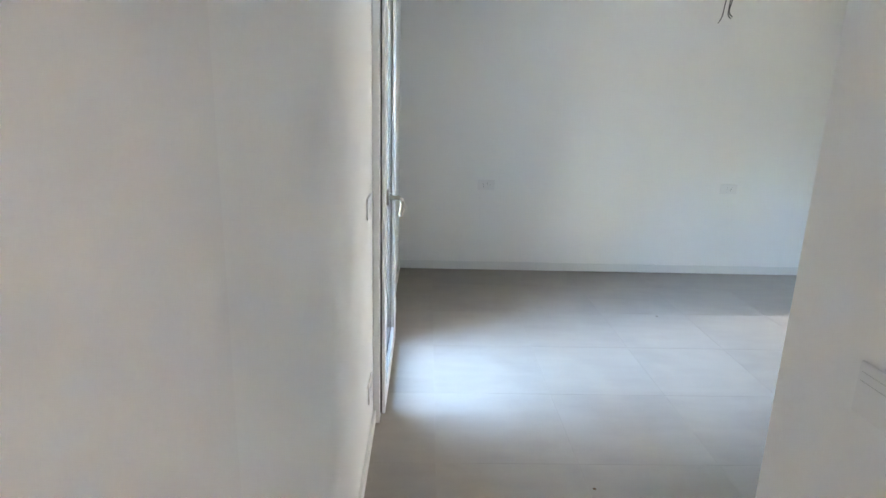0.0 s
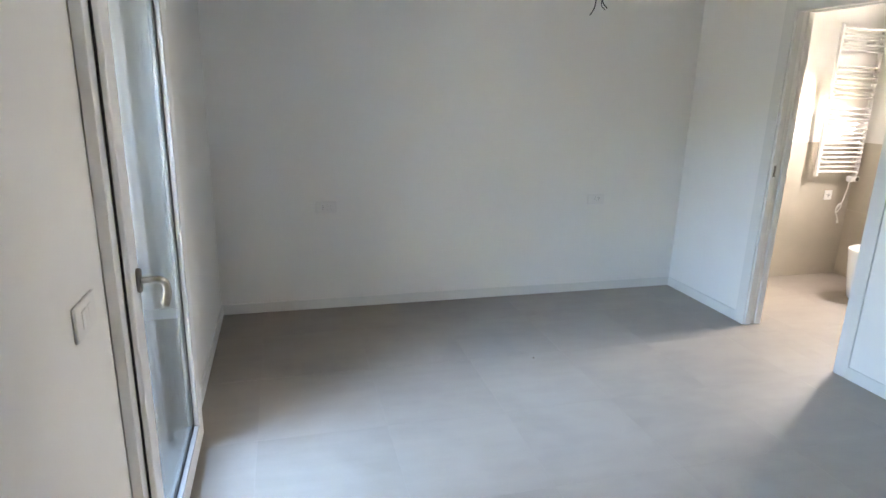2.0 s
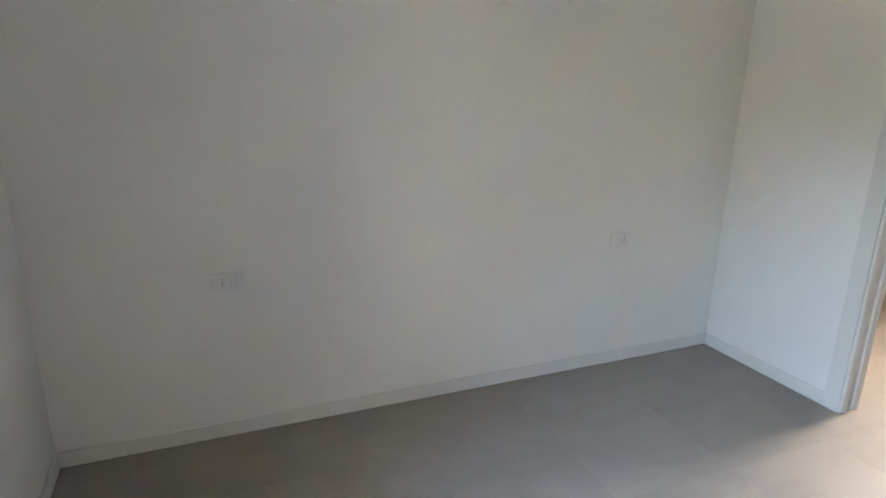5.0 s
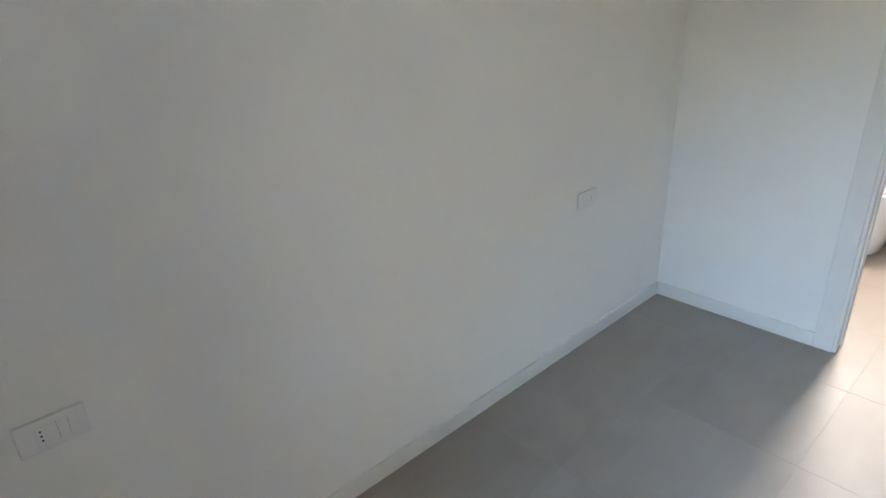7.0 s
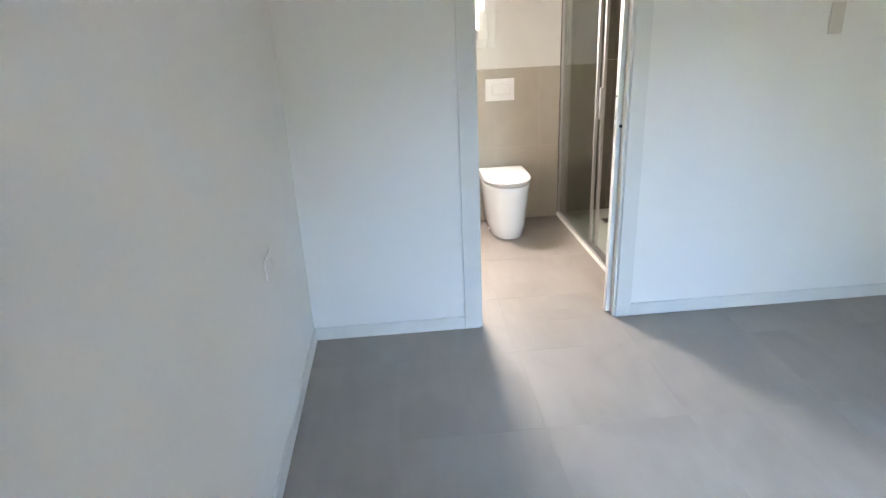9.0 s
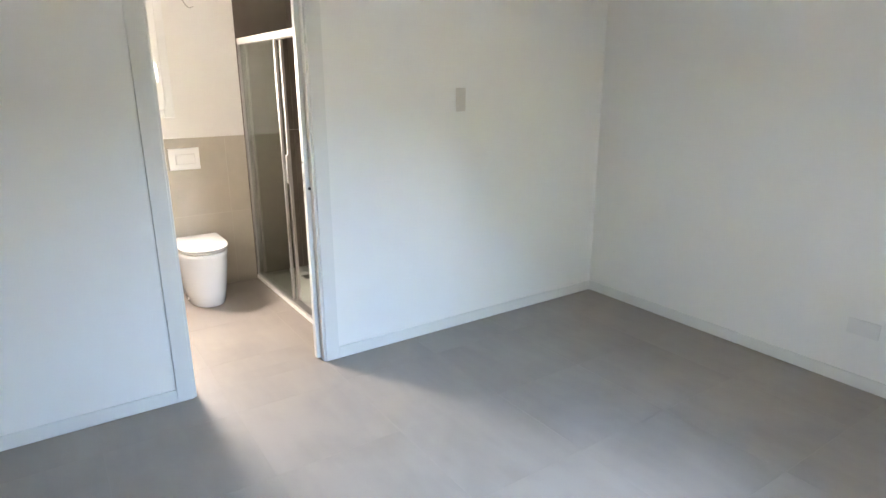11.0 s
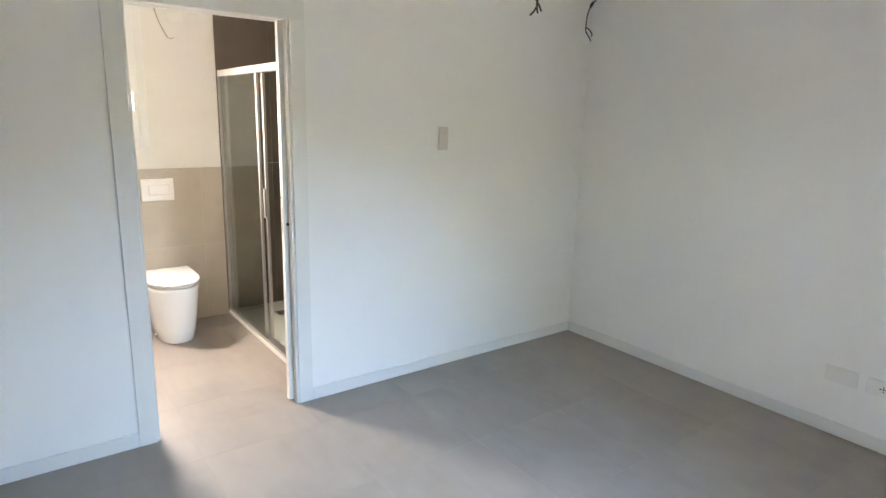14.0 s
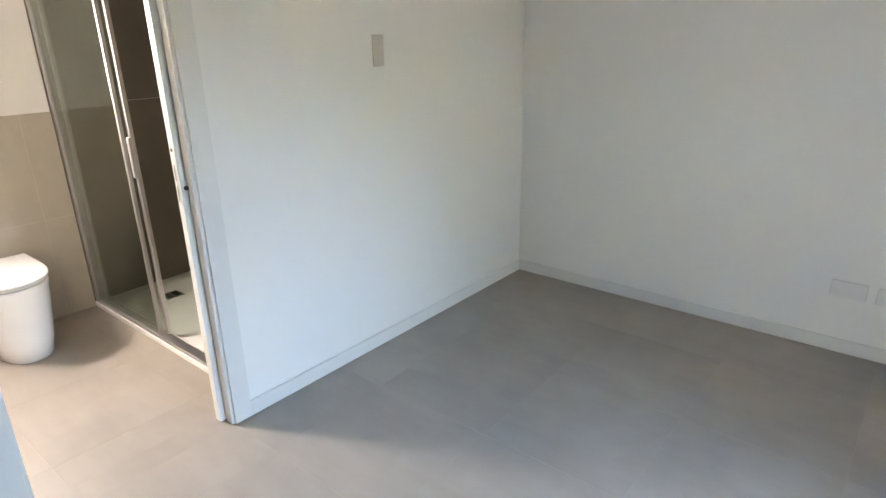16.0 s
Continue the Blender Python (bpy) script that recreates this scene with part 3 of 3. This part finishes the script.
plate_thing("light_switch", "pale switch plate with grooved keys on the corridor wall", "light switch", (XC, -4.20, 1.045), '-x', 0.145, 0.095,
            [("groove", 0, 0.014, 0.125, 0.0016), ("groove", 0, 0.030, 0.125, 0.0012)])
plate_thing("blank_plate", "beige blank cover plate on the white wall", "cover plate", (XR, -2.625, 1.507), '-x', 0.072, 0.142, [], material=PLATE_BEIGE)
plate_thing("aerial_socket", "pale upright plate with an aerial outlet above a socket", "wall socket", (1.521, YS, 1.515), 'y', 0.085, 0.132,
            [("aerial", 0, 0.027, 0.044, 0.022), ("socket_x", 0, -0.026, 0.044, 0.044)])
plate_thing("blank_plate", "pale blank cover plate low on the white wall", "cover plate", (1.672, YS, 0.340), 'y', 0.155, 0.088, [])
plate_thing("wall_socket", "pale low wall plate with a round-pin socket", "wall socket", (1.478, YS, 0.338), 'y', 0.155, 0.088, [("socket_h", 0, 0, 0.044, 0.044)])

plate_thing("blank_plate", "white oblong junction cover high on the bathroom wall", "cover plate", (BX1, -1.518, 2.281), '-x', 0.105, 0.062, [], material=WHITE_PLASTIC)


# ---- ceiling and wall cables ----
def cable_thing(name, label, runs, material, r):
    ob = empty(name, runs[0][0], label, "cable")
    for run in runs:
        bm = bmesh.new()
        bm_tube(bm, run, r, seg=8)
        part("wire", bm, material, ob)
    return ob


CX, CY = 1.86, -1.60
cable_thing("ceiling_cable", "loose black lamp wires hanging from the ceiling", [
    [(CX, CY, CEIL + 0.01), (CX + 0.004, CY + 0.003, 2.40), (CX + 0.002, CY, 2.26), (CX + 0.001, CY + 0.001, 2.17), (CX + 0.008, CY + 0.010, 2.10), (CX, CY, 2.035), (CX - 0.022, CY - 0.028, 1.985), (1.832, -1.650, 1.960), (1.838, -1.672, 1.940)],
    [(CX + 0.006, CY, CEIL + 0.01), (CX + 0.006, CY - 0.004, 2.40), (CX, CY - 0.002, 2.25), (CX - 0.003, CY - 0.003, 2.17), (CX - 0.022, CY - 0.002, 2.09), (CX - 0.042, CY - 0.012, 2.015), (CX - 0.054, CY - 0.024, 1.955), (CX - 0.057, CY - 0.012, 1.932), (1.800, -1.594, 1.917)],
    [(CX - 0.006, CY + 0.004, CEIL + 0.01), (CX - 0.002, CY - 0.006, 2.40), (CX - 0.004, CY - 0.010, 2.25), (CX - 0.007, CY - 0.009, 2.17), (CX - 0.010, CY - 0.012, 2.09), (CX - 0.026, CY - 0.033, 2.02), (CX - 0.034, CY - 0.044, 1.975), (CX - 0.032, CY - 0.043, 1.952), (CX - 0.022, CY - 0.058, 1.934)]],
    CABLE_BLACK, 0.0027)
wc = cable_thing("wall_cable", "short black cable hanging from the wall corner", [
    [(3.556, YS - 0.01, 2.462), (3.552, YS + 0.02, 2.455), (3.55, YS + 0.055, 2.42), (3.55, YS + 0.085, 2.36), (3.552, YS + 0.092, 2.28), (3.55, YS + 0.088, 2.245), (3.535, YS + 0.07, 2.21), (3.53, YS + 0.055, 2.185)],
    [(3.552, YS + 0.092, 2.275), (3.545, YS + 0.07, 2.265), (3.53, YS + 0.05, 2.235), (3.53, YS + 0.05, 2.215)]], CABLE_BLACK, 0.0043)
bm = bmesh.new()
bm_tube(bm, [(3.552, YS + 0.028, 2.45), (3.55, YS + 0.048, 2.432), (3.55, YS + 0.064, 2.405)], 0.011, seg=10, taper=lambda u: 0.55 + 0.45 * math.sin(math.pi * u))
part("tape_wrap", bm, DARK, wc, "black tape wrapped round the cable")
cable_thing("bath_cable", "thin pale lamp wires hanging in the bathroom", [
    [(4.62, -1.20, CEIL + 0.01), (4.62, -1.205, 2.40), (4.615, -1.225, 2.22), (4.60, -1.275, 2.08), (4.60, -1.31, 2.055)],
    [(4.625, -1.20, CEIL + 0.01), (4.625, -1.21, 2.40), (4.62, -1.235, 2.20), (4.61, -1.29, 2.07), (4.61, -1.33, 2.065)]], NICKEL, 0.0022)


bm = bmesh.new()
bm_cyl(bm, (BX1 + 0.004, -0.012, 2.12), (BX1 - 0.0015, -0.012, 2.12), 0.005, seg=10)
tagged(part("wall_plug", bm, RUBBER), "small dark wall plug high on the bathroom wall", "wall plug")
for k, (px, py) in enumerate(((1.88, -1.09), (0.908, -3.01))):
    bm = bmesh.new()
    bmesh.ops.create_icosphere(bm, subdivisions=2, radius=0.006)
    for v in bm.verts:
        v.co *= 1 + 0.45 * noise.noise(v.co * 260 + Vector((k * 7, 0, 0)))
        v.co.z = v.co.z * 0.5 + 0.0026
        v.co += Vector((px, py, 0))
    tagged(part("plaster_crumb", bm, CRUMB), "tiny brown crumb lying on the tiled floor", "debris")

# ---- sanitary ware ----
def d_ring(cx, cy, length, width, z, n=40, power=2.4):
    """Outline of a pan: flat back against the wall (towards +x), rounded front."""
    half, out = width / 2, []
    straight = length * 0.45
    for k in range(n):
        a = math.pi * k / (n - 1)
        c, s = math.cos(a), math.sin(a)
        ex = math.copysign(abs(c) ** (2 / power), c)
        ey = abs(s) ** (2 / power)
        out.append((cx - straight - (length - straight) * ey, cy - half * ex, z))
    return [(cx, cy - half * 0.985, z)] + out + [(cx, cy + half * 0.985, z)]


def pan(name, label, category, y, lid):
    x = BX1 - (0.012 if lid else 0.035)
    ob = empty(name, (x, y, 0), label, category)
    bm = bmesh.new()
    rings = []
    top = 0.415
    for u in (0, 0.008, 0.02, 0.25, 0.5, 0.75, 0.93, 0.985, 1.0):
        grow = 0.72 + 0.28 * (u ** 0.75)
        ln = (0.485 + 0.055 * u ** 0.8) if u > 0.01 else 0.478
        wd = 0.36 * grow if u > 0.01 else 0.36 * grow - 0.008
        if u == 1.0:
            ln, wd = ln - 0.008, wd - 0.012
        rings.append(d_ring(x, y, ln, wd, u * top))
    if lid:
        bm_loft(bm, rings)
        part("pan", bm, CERAMIC, ob)
        for nm, z0, z1, ln, wd, m in (("seat", top + 0.003, top + 0.015, 0.508, 0.334, SEAT), ("lid", top + 0.020, top + 0.038, 0.522, 0.364, SEAT)):
            bm = bmesh.new()
            bm_loft(bm, [d_ring(x - 0.025, y, ln - 0.006, wd - 0.012, z0), d_ring(x - 0.025, y, ln, wd, z0 + 0.004), d_ring(x - 0.025, y, ln, wd, z1 - 0.005),
                         d_ring(x - 0.025, y, ln - 0.003, wd - 0.006, z1 - 0.0015), d_ring(x - 0.025, y, ln - 0.010, wd - 0.018, z1)])
            part(nm, bm, m, ob)
        for s in (-0.08, 0.08):
            bm = bmesh.new()
            bm_cyl(bm, (x - 0.028, y + s - 0.015, top + 0.012), (x - 0.028, y + s + 0.015, top + 0.012), 0.010)
            part("hinge", bm, CHROME, ob)
        for s in (-1, 1):
            bm = bmesh.new()
            bm_cyl(bm, (x - 0.30, y + s * 0.128, 0.04), (x - 0.30, y + s * 0.141, 0.04), 0.009)
            part("fixing_cap", bm, WHITE_PLASTIC, ob)
    else:
        rings.append(d_ring(x - 0.03, y, 0.455, 0.30, top))
        rings.append(d_ring(x - 0.04, y, 0.435, 0.285, top - 0.012))
        rings.append(d_ring(x - 0.05, y, 0.40, 0.26, top - 0.06))
        rings.append(d_ring(x - 0.09, y, 0.30, 0.20, top - 0.12))
        rings.append(d_ring(x - 0.15, y, 0.14, 0.09, top - 0.145))
        bm_loft(bm, rings)
        part("basin", bm, CERAMIC, ob)
        bm = bmesh.new()
        bm_cyl(bm, (x - 0.21, y, top - 0.146), (x - 0.21, y, top - 0.142), 0.022)
        part("drain", bm, CHROME, ob)
    return ob


pan("toilet", "white ceramic floor-standing toilet with a closed lid", "toilet", -1.305, True)
pan("bidet", "white ceramic floor-standing bidet beside the toilet", "bidet", -0.61, False)

flush = empty("flush_plate", (BX1 - 0.008, -1.312, 1.05), "white oblong flush plate on the beige tiles", "flush plate")
part("plate", boxes((BX1 - 0.021, BX1 - 0.0087, -1.425, -1.200, 0.968, 1.133), bevel=0.004), WHITE_PLASTIC, flush)
# grey rim painted for the soft shading round the raised button
part("button_shade", boxes((BX1 - 0.0216, BX1 - 0.0205, -1.3905, -1.2495, 1.0125, 1.0875), bevel=0.0004), PLATE_GAP_SHADE, flush)
part("button", boxes((BX1 - 0.026, BX1 - 0.0205, -1.388, -1.252, 1.015, 1.085), bevel=0.004), WHITE_PLASTIC, flush)

# ---- heated towel rail ----
RX0, RX1, RY = 4.893, 5.325, -0.035
rad = empty("towel_radiator", ((RX0 + RX1) / 2, BY1, 0.92), "white ladder towel radiator on the bathroom wall", "radiator")
for x in (RX0, RX1):
    bm = bmesh.new()
    bm_box(bm, x - 0.017, x + 0.017, RY - 0.013, RY + 0.013, 0.92, 2.165, bevel=0.008, seg=3)
    part("post", bm, ENAMEL, rad)
bar_bm = bmesh.new()
bm_cyl(bar_bm, (RX0, RY - 0.017, 0), (RX1, RY - 0.017, 0), 0.0105, seg=12)
bar_mesh = mesh_of("bar", bar_bm, ENAMEL)
for start, step, count in ((0.962, 0.0405, 14), (1.585, 0.0405, 7), (1.955, 0.0425, 5)):
    for k in range(count):
        bar = new("bar", bar_mesh)
        bar.parent = rad
        bar.matrix_parent_inverse = rad.matrix_world.inverted()
        bar.location.z = start + k * step
for x in (RX0 + 0.07, RX1 - 0.07):
    for z in (1.07, 2.03):
        bm = bmesh.new()
        bm_cyl(bm, (x, RY - 0.01, z), (x, BY1 - 0.001, z), 0.012)
        part("wall_bracket", bm, ENAMEL, rad)
thermo = part("thermostat", boxes((RX1 - 0.075, RX1 + 0.028, RY - 0.03, RY + 0.022, 0.868, 0.918), bevel=0.012), WHITE_PLASTIC, rad, "white thermostat with a dark dial")
bm = bmesh.new()
bm_cyl(bm, (RX1 - 0.005, RY - 0.0295, 0.893), (RX1 - 0.005, RY - 0.034, 0.893), 0.018)
part("dial", bm, BRONZE, thermo)
bm = bmesh.new()
cx, cy = RX1 - 0.05, RY
bm_tube(bm, [(cx, cy, 0.872), (cx - 0.006, cy, 0.80), (cx - 0.025, cy, 0.72), (cx - 0.05, cy - 0.012, 0.685), (cx - 0.075, cy, 0.66), (cx - 0.09, cy, 0.62), (cx - 0.07, cy + 0.012, 0.59), (cx - 0.05, cy, 0.62), (cx - 0.052, cy - 0.014, 0.67),
              (cx - 0.07, cy - 0.004, 0.65), (cx - 0.075, cy + 0.01, 0.60), (cx - 0.06, cy, 0.555), (cx - 0.05, cy, 0.53), (cx - 0.045, cy, 0.515)], 0.0048, seg=8)
part("power_cord", bm, CABLE_WHITE, rad, "white cord knotted up below the thermostat")
bm = bmesh.new()
bm_cyl(bm, (cx - 0.046, cy, 0.518), (cx - 0.042, cy, 0.495), 0.009)
part("cord_end", bm, CABLE_WHITE, rad)
plate_thing("wall_socket", "white square socket plate on the beige tiles", "wall socket", (5.135, BY1 - 0.008, 0.74), '-y', 0.085, 0.085, [("socket_h", 0, 0, 0.044, 0.044)], material=WHITE_PLASTIC)

# ---- shower ----
tray = empty("shower_tray", (BX1, SHOWER_Y, 0), "white textured stone shower tray with a square drain", "shower tray")
part("tray", boxes((BX0 + 0.001, BX1 - 0.001, BY0 + 0.009, SHOWER_Y, 0.0005, 0.03), bevel=0.004), TRAY, tray)
dr = part("drain", boxes((5.03, 5.14, -2.19, -2.08, 0.0295, 0.0325), bevel=0.001), NICKEL, tray, "square metal drain cover")
part("drain_slot", boxes((5.042, 5.128, -2.18, -2.14, 0.0322, 0.0332)), DARK, dr)
part("drain_slot", boxes((5.042, 5.128, -2.13, -2.092, 0.0322, 0.0332)), BRONZE, dr)

enc = empty("shower_screen", ((BX0 + BX1) / 2, SHOWER_Y - 0.03, 0.03), "framed glass sliding shower screen, slid half open", "shower screen")
SH = 1.935
ya, yb = SHOWER_Y - 0.022, SHOWER_Y - 0.052
part("wall_profile", boxes((BX1 - 0.036, BX1 - 0.0085, SHOWER_Y - 0.062, SHOWER_Y - 0.006, 0.0305, SH), bevel=0.003), CHROME, enc)
part("wall_profile", boxes((BX0 + 0.0005, BX0 + 0.028, SHOWER_Y - 0.062, SHOWER_Y - 0.006, 0.0305, SH), bevel=0.003), CHROME, enc)
part("head_rail", boxes((BX0 + 0.0285, BX1 - 0.0365, SHOWER_Y - 0.064, SHOWER_Y - 0.004, SH - 0.045, SH), bevel=0.003), ENAMEL, enc, "pale metal head rail")
part("floor_rail", boxes((BX0 + 0.0285, BX1 - 0.0365, SHOWER_Y - 0.062, SHOWER_Y - 0.006, 0.0305, 0.05), bevel=0.003), CHROME, enc)
MID = 4.565
fixed = part("fixed_pane", boxes((MID, BX1 - 0.037, ya - 0.003, ya + 0.003, 0.0505, SH - 0.0455)), SHOWER_GLASS, enc, "clear glass fixed pane")
part("edge_profile", boxes((MID - 0.012, MID + 0.006, ya - 0.010, ya + 0.010, 0.0505, SH - 0.0455), bevel=0.003), CHROME, fixed)
slide = part("sliding_pane", boxes((MID - 0.02, BX1 - 0.085, yb - 0.003, yb + 0.003, 0.0555, SH - 0.0505)), SHOWER_GLASS, enc, "clear glass sliding pane, slid open")
part("edge_profile", boxes((MID - 0.046, MID - 0.02, yb - 0.011, yb + 0.011, 0.0555, SH - 0.0505), bevel=0.003), CHROME, slide)
part("edge_profile", boxes((BX1 - 0.085, BX1 - 0.062, yb - 0.011, yb + 0.011, 0.0555, SH - 0.0505), bevel=0.003), CHROME, slide)
part("grip", boxes((MID - 0.052, MID - 0.028, yb + 0.0115, yb + 0.026, 0.93, 1.13), bevel=0.004), CHROME, slide, "slim metal grip")


# ---- tiles ----
def lines_between(origin, pitch, a, b):
    k = math.ceil((a - origin) / pitch - 1e-6)
    out = [a]
    while origin + k * pitch < b - 1e-6:
        if origin + k * pitch > a + 0.01:
            out.append(origin + k * pitch)
        k += 1
    return out + [b]


tile_meshes = {}


def tile_piece(name, w, h, material, gaps):
    """A slab w by h in local x, y with its face at z = 0 and a fine chamfer; gaps: which sides take a joint (x0, x1, y0, y1)."""
    key = (name, round(w, 4), round(h, 4), gaps)
    if key not in tile_meshes:
        j, c, d = 0.0012, 0.0004, 0.0075
        x0, x1, y0, y1 = (j if gaps[0] else 0), w - (j if gaps[1] else 0), (j if gaps[2] else 0), h - (j if gaps[3] else 0)
        cx0, cx1, cy0, cy1 = [c if g else 0 for g in gaps]
        bm = bmesh.new()
        bm_loft(bm, [[(x0, y0, -d), (x1, y0, -d), (x1, y1, -d), (x0, y1, -d)],
                     [(x0, y0, -c), (x1, y0, -c), (x1, y1, -c), (x0, y1, -c)],
                     [(x0 + cx0, y0 + cy0, 0), (x1 - cx1, y0 + cy0, 0), (x1 - cx1, y1 - cy1, 0), (x0 + cx0, y1 - cy1, 0)]], cap0=False, smooth=False)
        tile_meshes[key] = mesh_of(name, bm, material)
    return tile_meshes[key]


def lay(parent, name, material, us, vs, place):
    """Tiles between the lines us and vs; place(u, v) gives the pose of a tile's corner."""
    for i in range(len(us) - 1):
        for k in range(len(vs) - 1):
            gaps = (i > 0, i < len(us) - 2, k > 0, k < len(vs) - 2)
            ob = new(name, tile_piece(name, us[i + 1] - us[i], vs[k + 1] - vs[k], material, gaps))
            ob.parent = parent
            ob.matrix_parent_inverse = parent.matrix_world.inverted()
            ob.matrix_basis = place(us[i], vs[k])


PITCH, GX, GY = 0.605, 2.094, -2.241
flat = lambda u, v: pose(u, v, 0)
lay(floor, "floor_tile", FLOOR_TILE, lines_between(GX, PITCH, XL, XR), lines_between(GY, PITCH, YS, YF), flat)
lay(floor, "floor_tile", FLOOR_TILE, lines_between(GX, PITCH, XL, XC), lines_between(GY, PITCH, HALL_Y, YS), flat)
lay(floor, "floor_tile", FLOOR_TILE, lines_between(GX, PITCH, XR, BX0), lines_between(GY, PITCH, DOOR_Y0, DOOR_Y1), flat)
lay(floor, "floor_tile", FLOOR_TILE, lines_between(GX, PITCH, BX0, BX1), lines_between(GY, PITCH, SHOWER_Y, BY1), flat)
lay(floor, "floor_tile", FLOOR_TILE, lines_between(GX, PITCH, XL, 3.0), lines_between(GY, PITCH, END_Y, HALL_Y), flat)
walls = {o.name: o for o in scene.objects}
T = 0.008
east = Matrix(((0, 0, -1, 0), (-1, 0, 0, 0), (0, 1, 0, 0), (0, 0, 0, 1)))      # local x to -y, y to z, face to -x
north = Matrix(((1, 0, 0, 0), (0, 0, -1, 0), (0, 1, 0, 0), (0, 0, 0, 1)))      # local x to x, y to z, face to -y
west = Matrix(((0, 0, 1, 0), (1, 0, 0, 0), (0, 1, 0, 0), (0, 0, 0, 1)))        # local x to y, y to z, face to +x
south = Matrix(((-1, 0, 0, 0), (0, 0, 1, 0), (0, 1, 0, 0), (0, 0, 0, 1)))      # local x to -x, y to z, face to +y
zs = [0.0005, 0.603, 1.206]
zd = [0.031, 1.23, CEIL - 0.0005]
part("grout_bed", boxes((BX1 - T + 0.0008, BX1 - 0.0002, SHOWER_Y, BY1 - T, 0.001, 1.2055)), WALL_GROUT, walls["wall_bath_east"], "pale joints between the beige tiles")
part("grout_bed", boxes((BX0 + T, BX1 - T, BY1 - T + 0.0008, BY1 - 0.0002, 0.001, 1.2055)), WALL_GROUT, walls["wall_bath_north"], "pale joints between the beige tiles")
lay(walls["wall_bath_east"], "wall_tile", WALL_TILE, [-v for v in (BY1 - T - 0.0005, -0.427, -1.027, -1.627, SHOWER_Y)], zs, lambda u, v: Matrix.Translation((BX1 - T, -u, v)) @ east)
lay(walls["wall_bath_north"], "wall_tile", WALL_TILE, [BX0 + T + 0.0005, 4.19, BX1 - 0.0005], [0.0005, 1.206], lambda u, v: Matrix.Translation((u, BY1 - T, v)) @ north)
lay(walls["wall_east"], "wall_tile", WALL_TILE, [DOOR_Y1 + CAS + 0.001, -0.4, BY1 - T - 0.0005], zs, lambda u, v: Matrix.Translation((BX0 + T, u, v)) @ west)
lay(walls["wall_bath_east"], "shower_tile", DARK_TILE, [-SHOWER_Y + 0.0005, 2.2, -BY0 - T - 0.0005], zd, lambda u, v: Matrix.Translation((BX1 - T, -u, v)) @ east)
lay(walls["wall_bath_south"], "shower_tile", DARK_TILE, [-BX1 + 0.0005, -4.79, -4.19, -BX0 - T - 0.0005], zd, lambda u, v: Matrix.Translation((-u, BY0 + T, v)) @ south)
lay(walls["wall_east"], "shower_tile", DARK_TILE, [BY0 + T + 0.001, -2.2, SHOWER_Y - 0.064], zd, lambda u, v: Matrix.Translation((BX0 + T, u, v)) @ west)
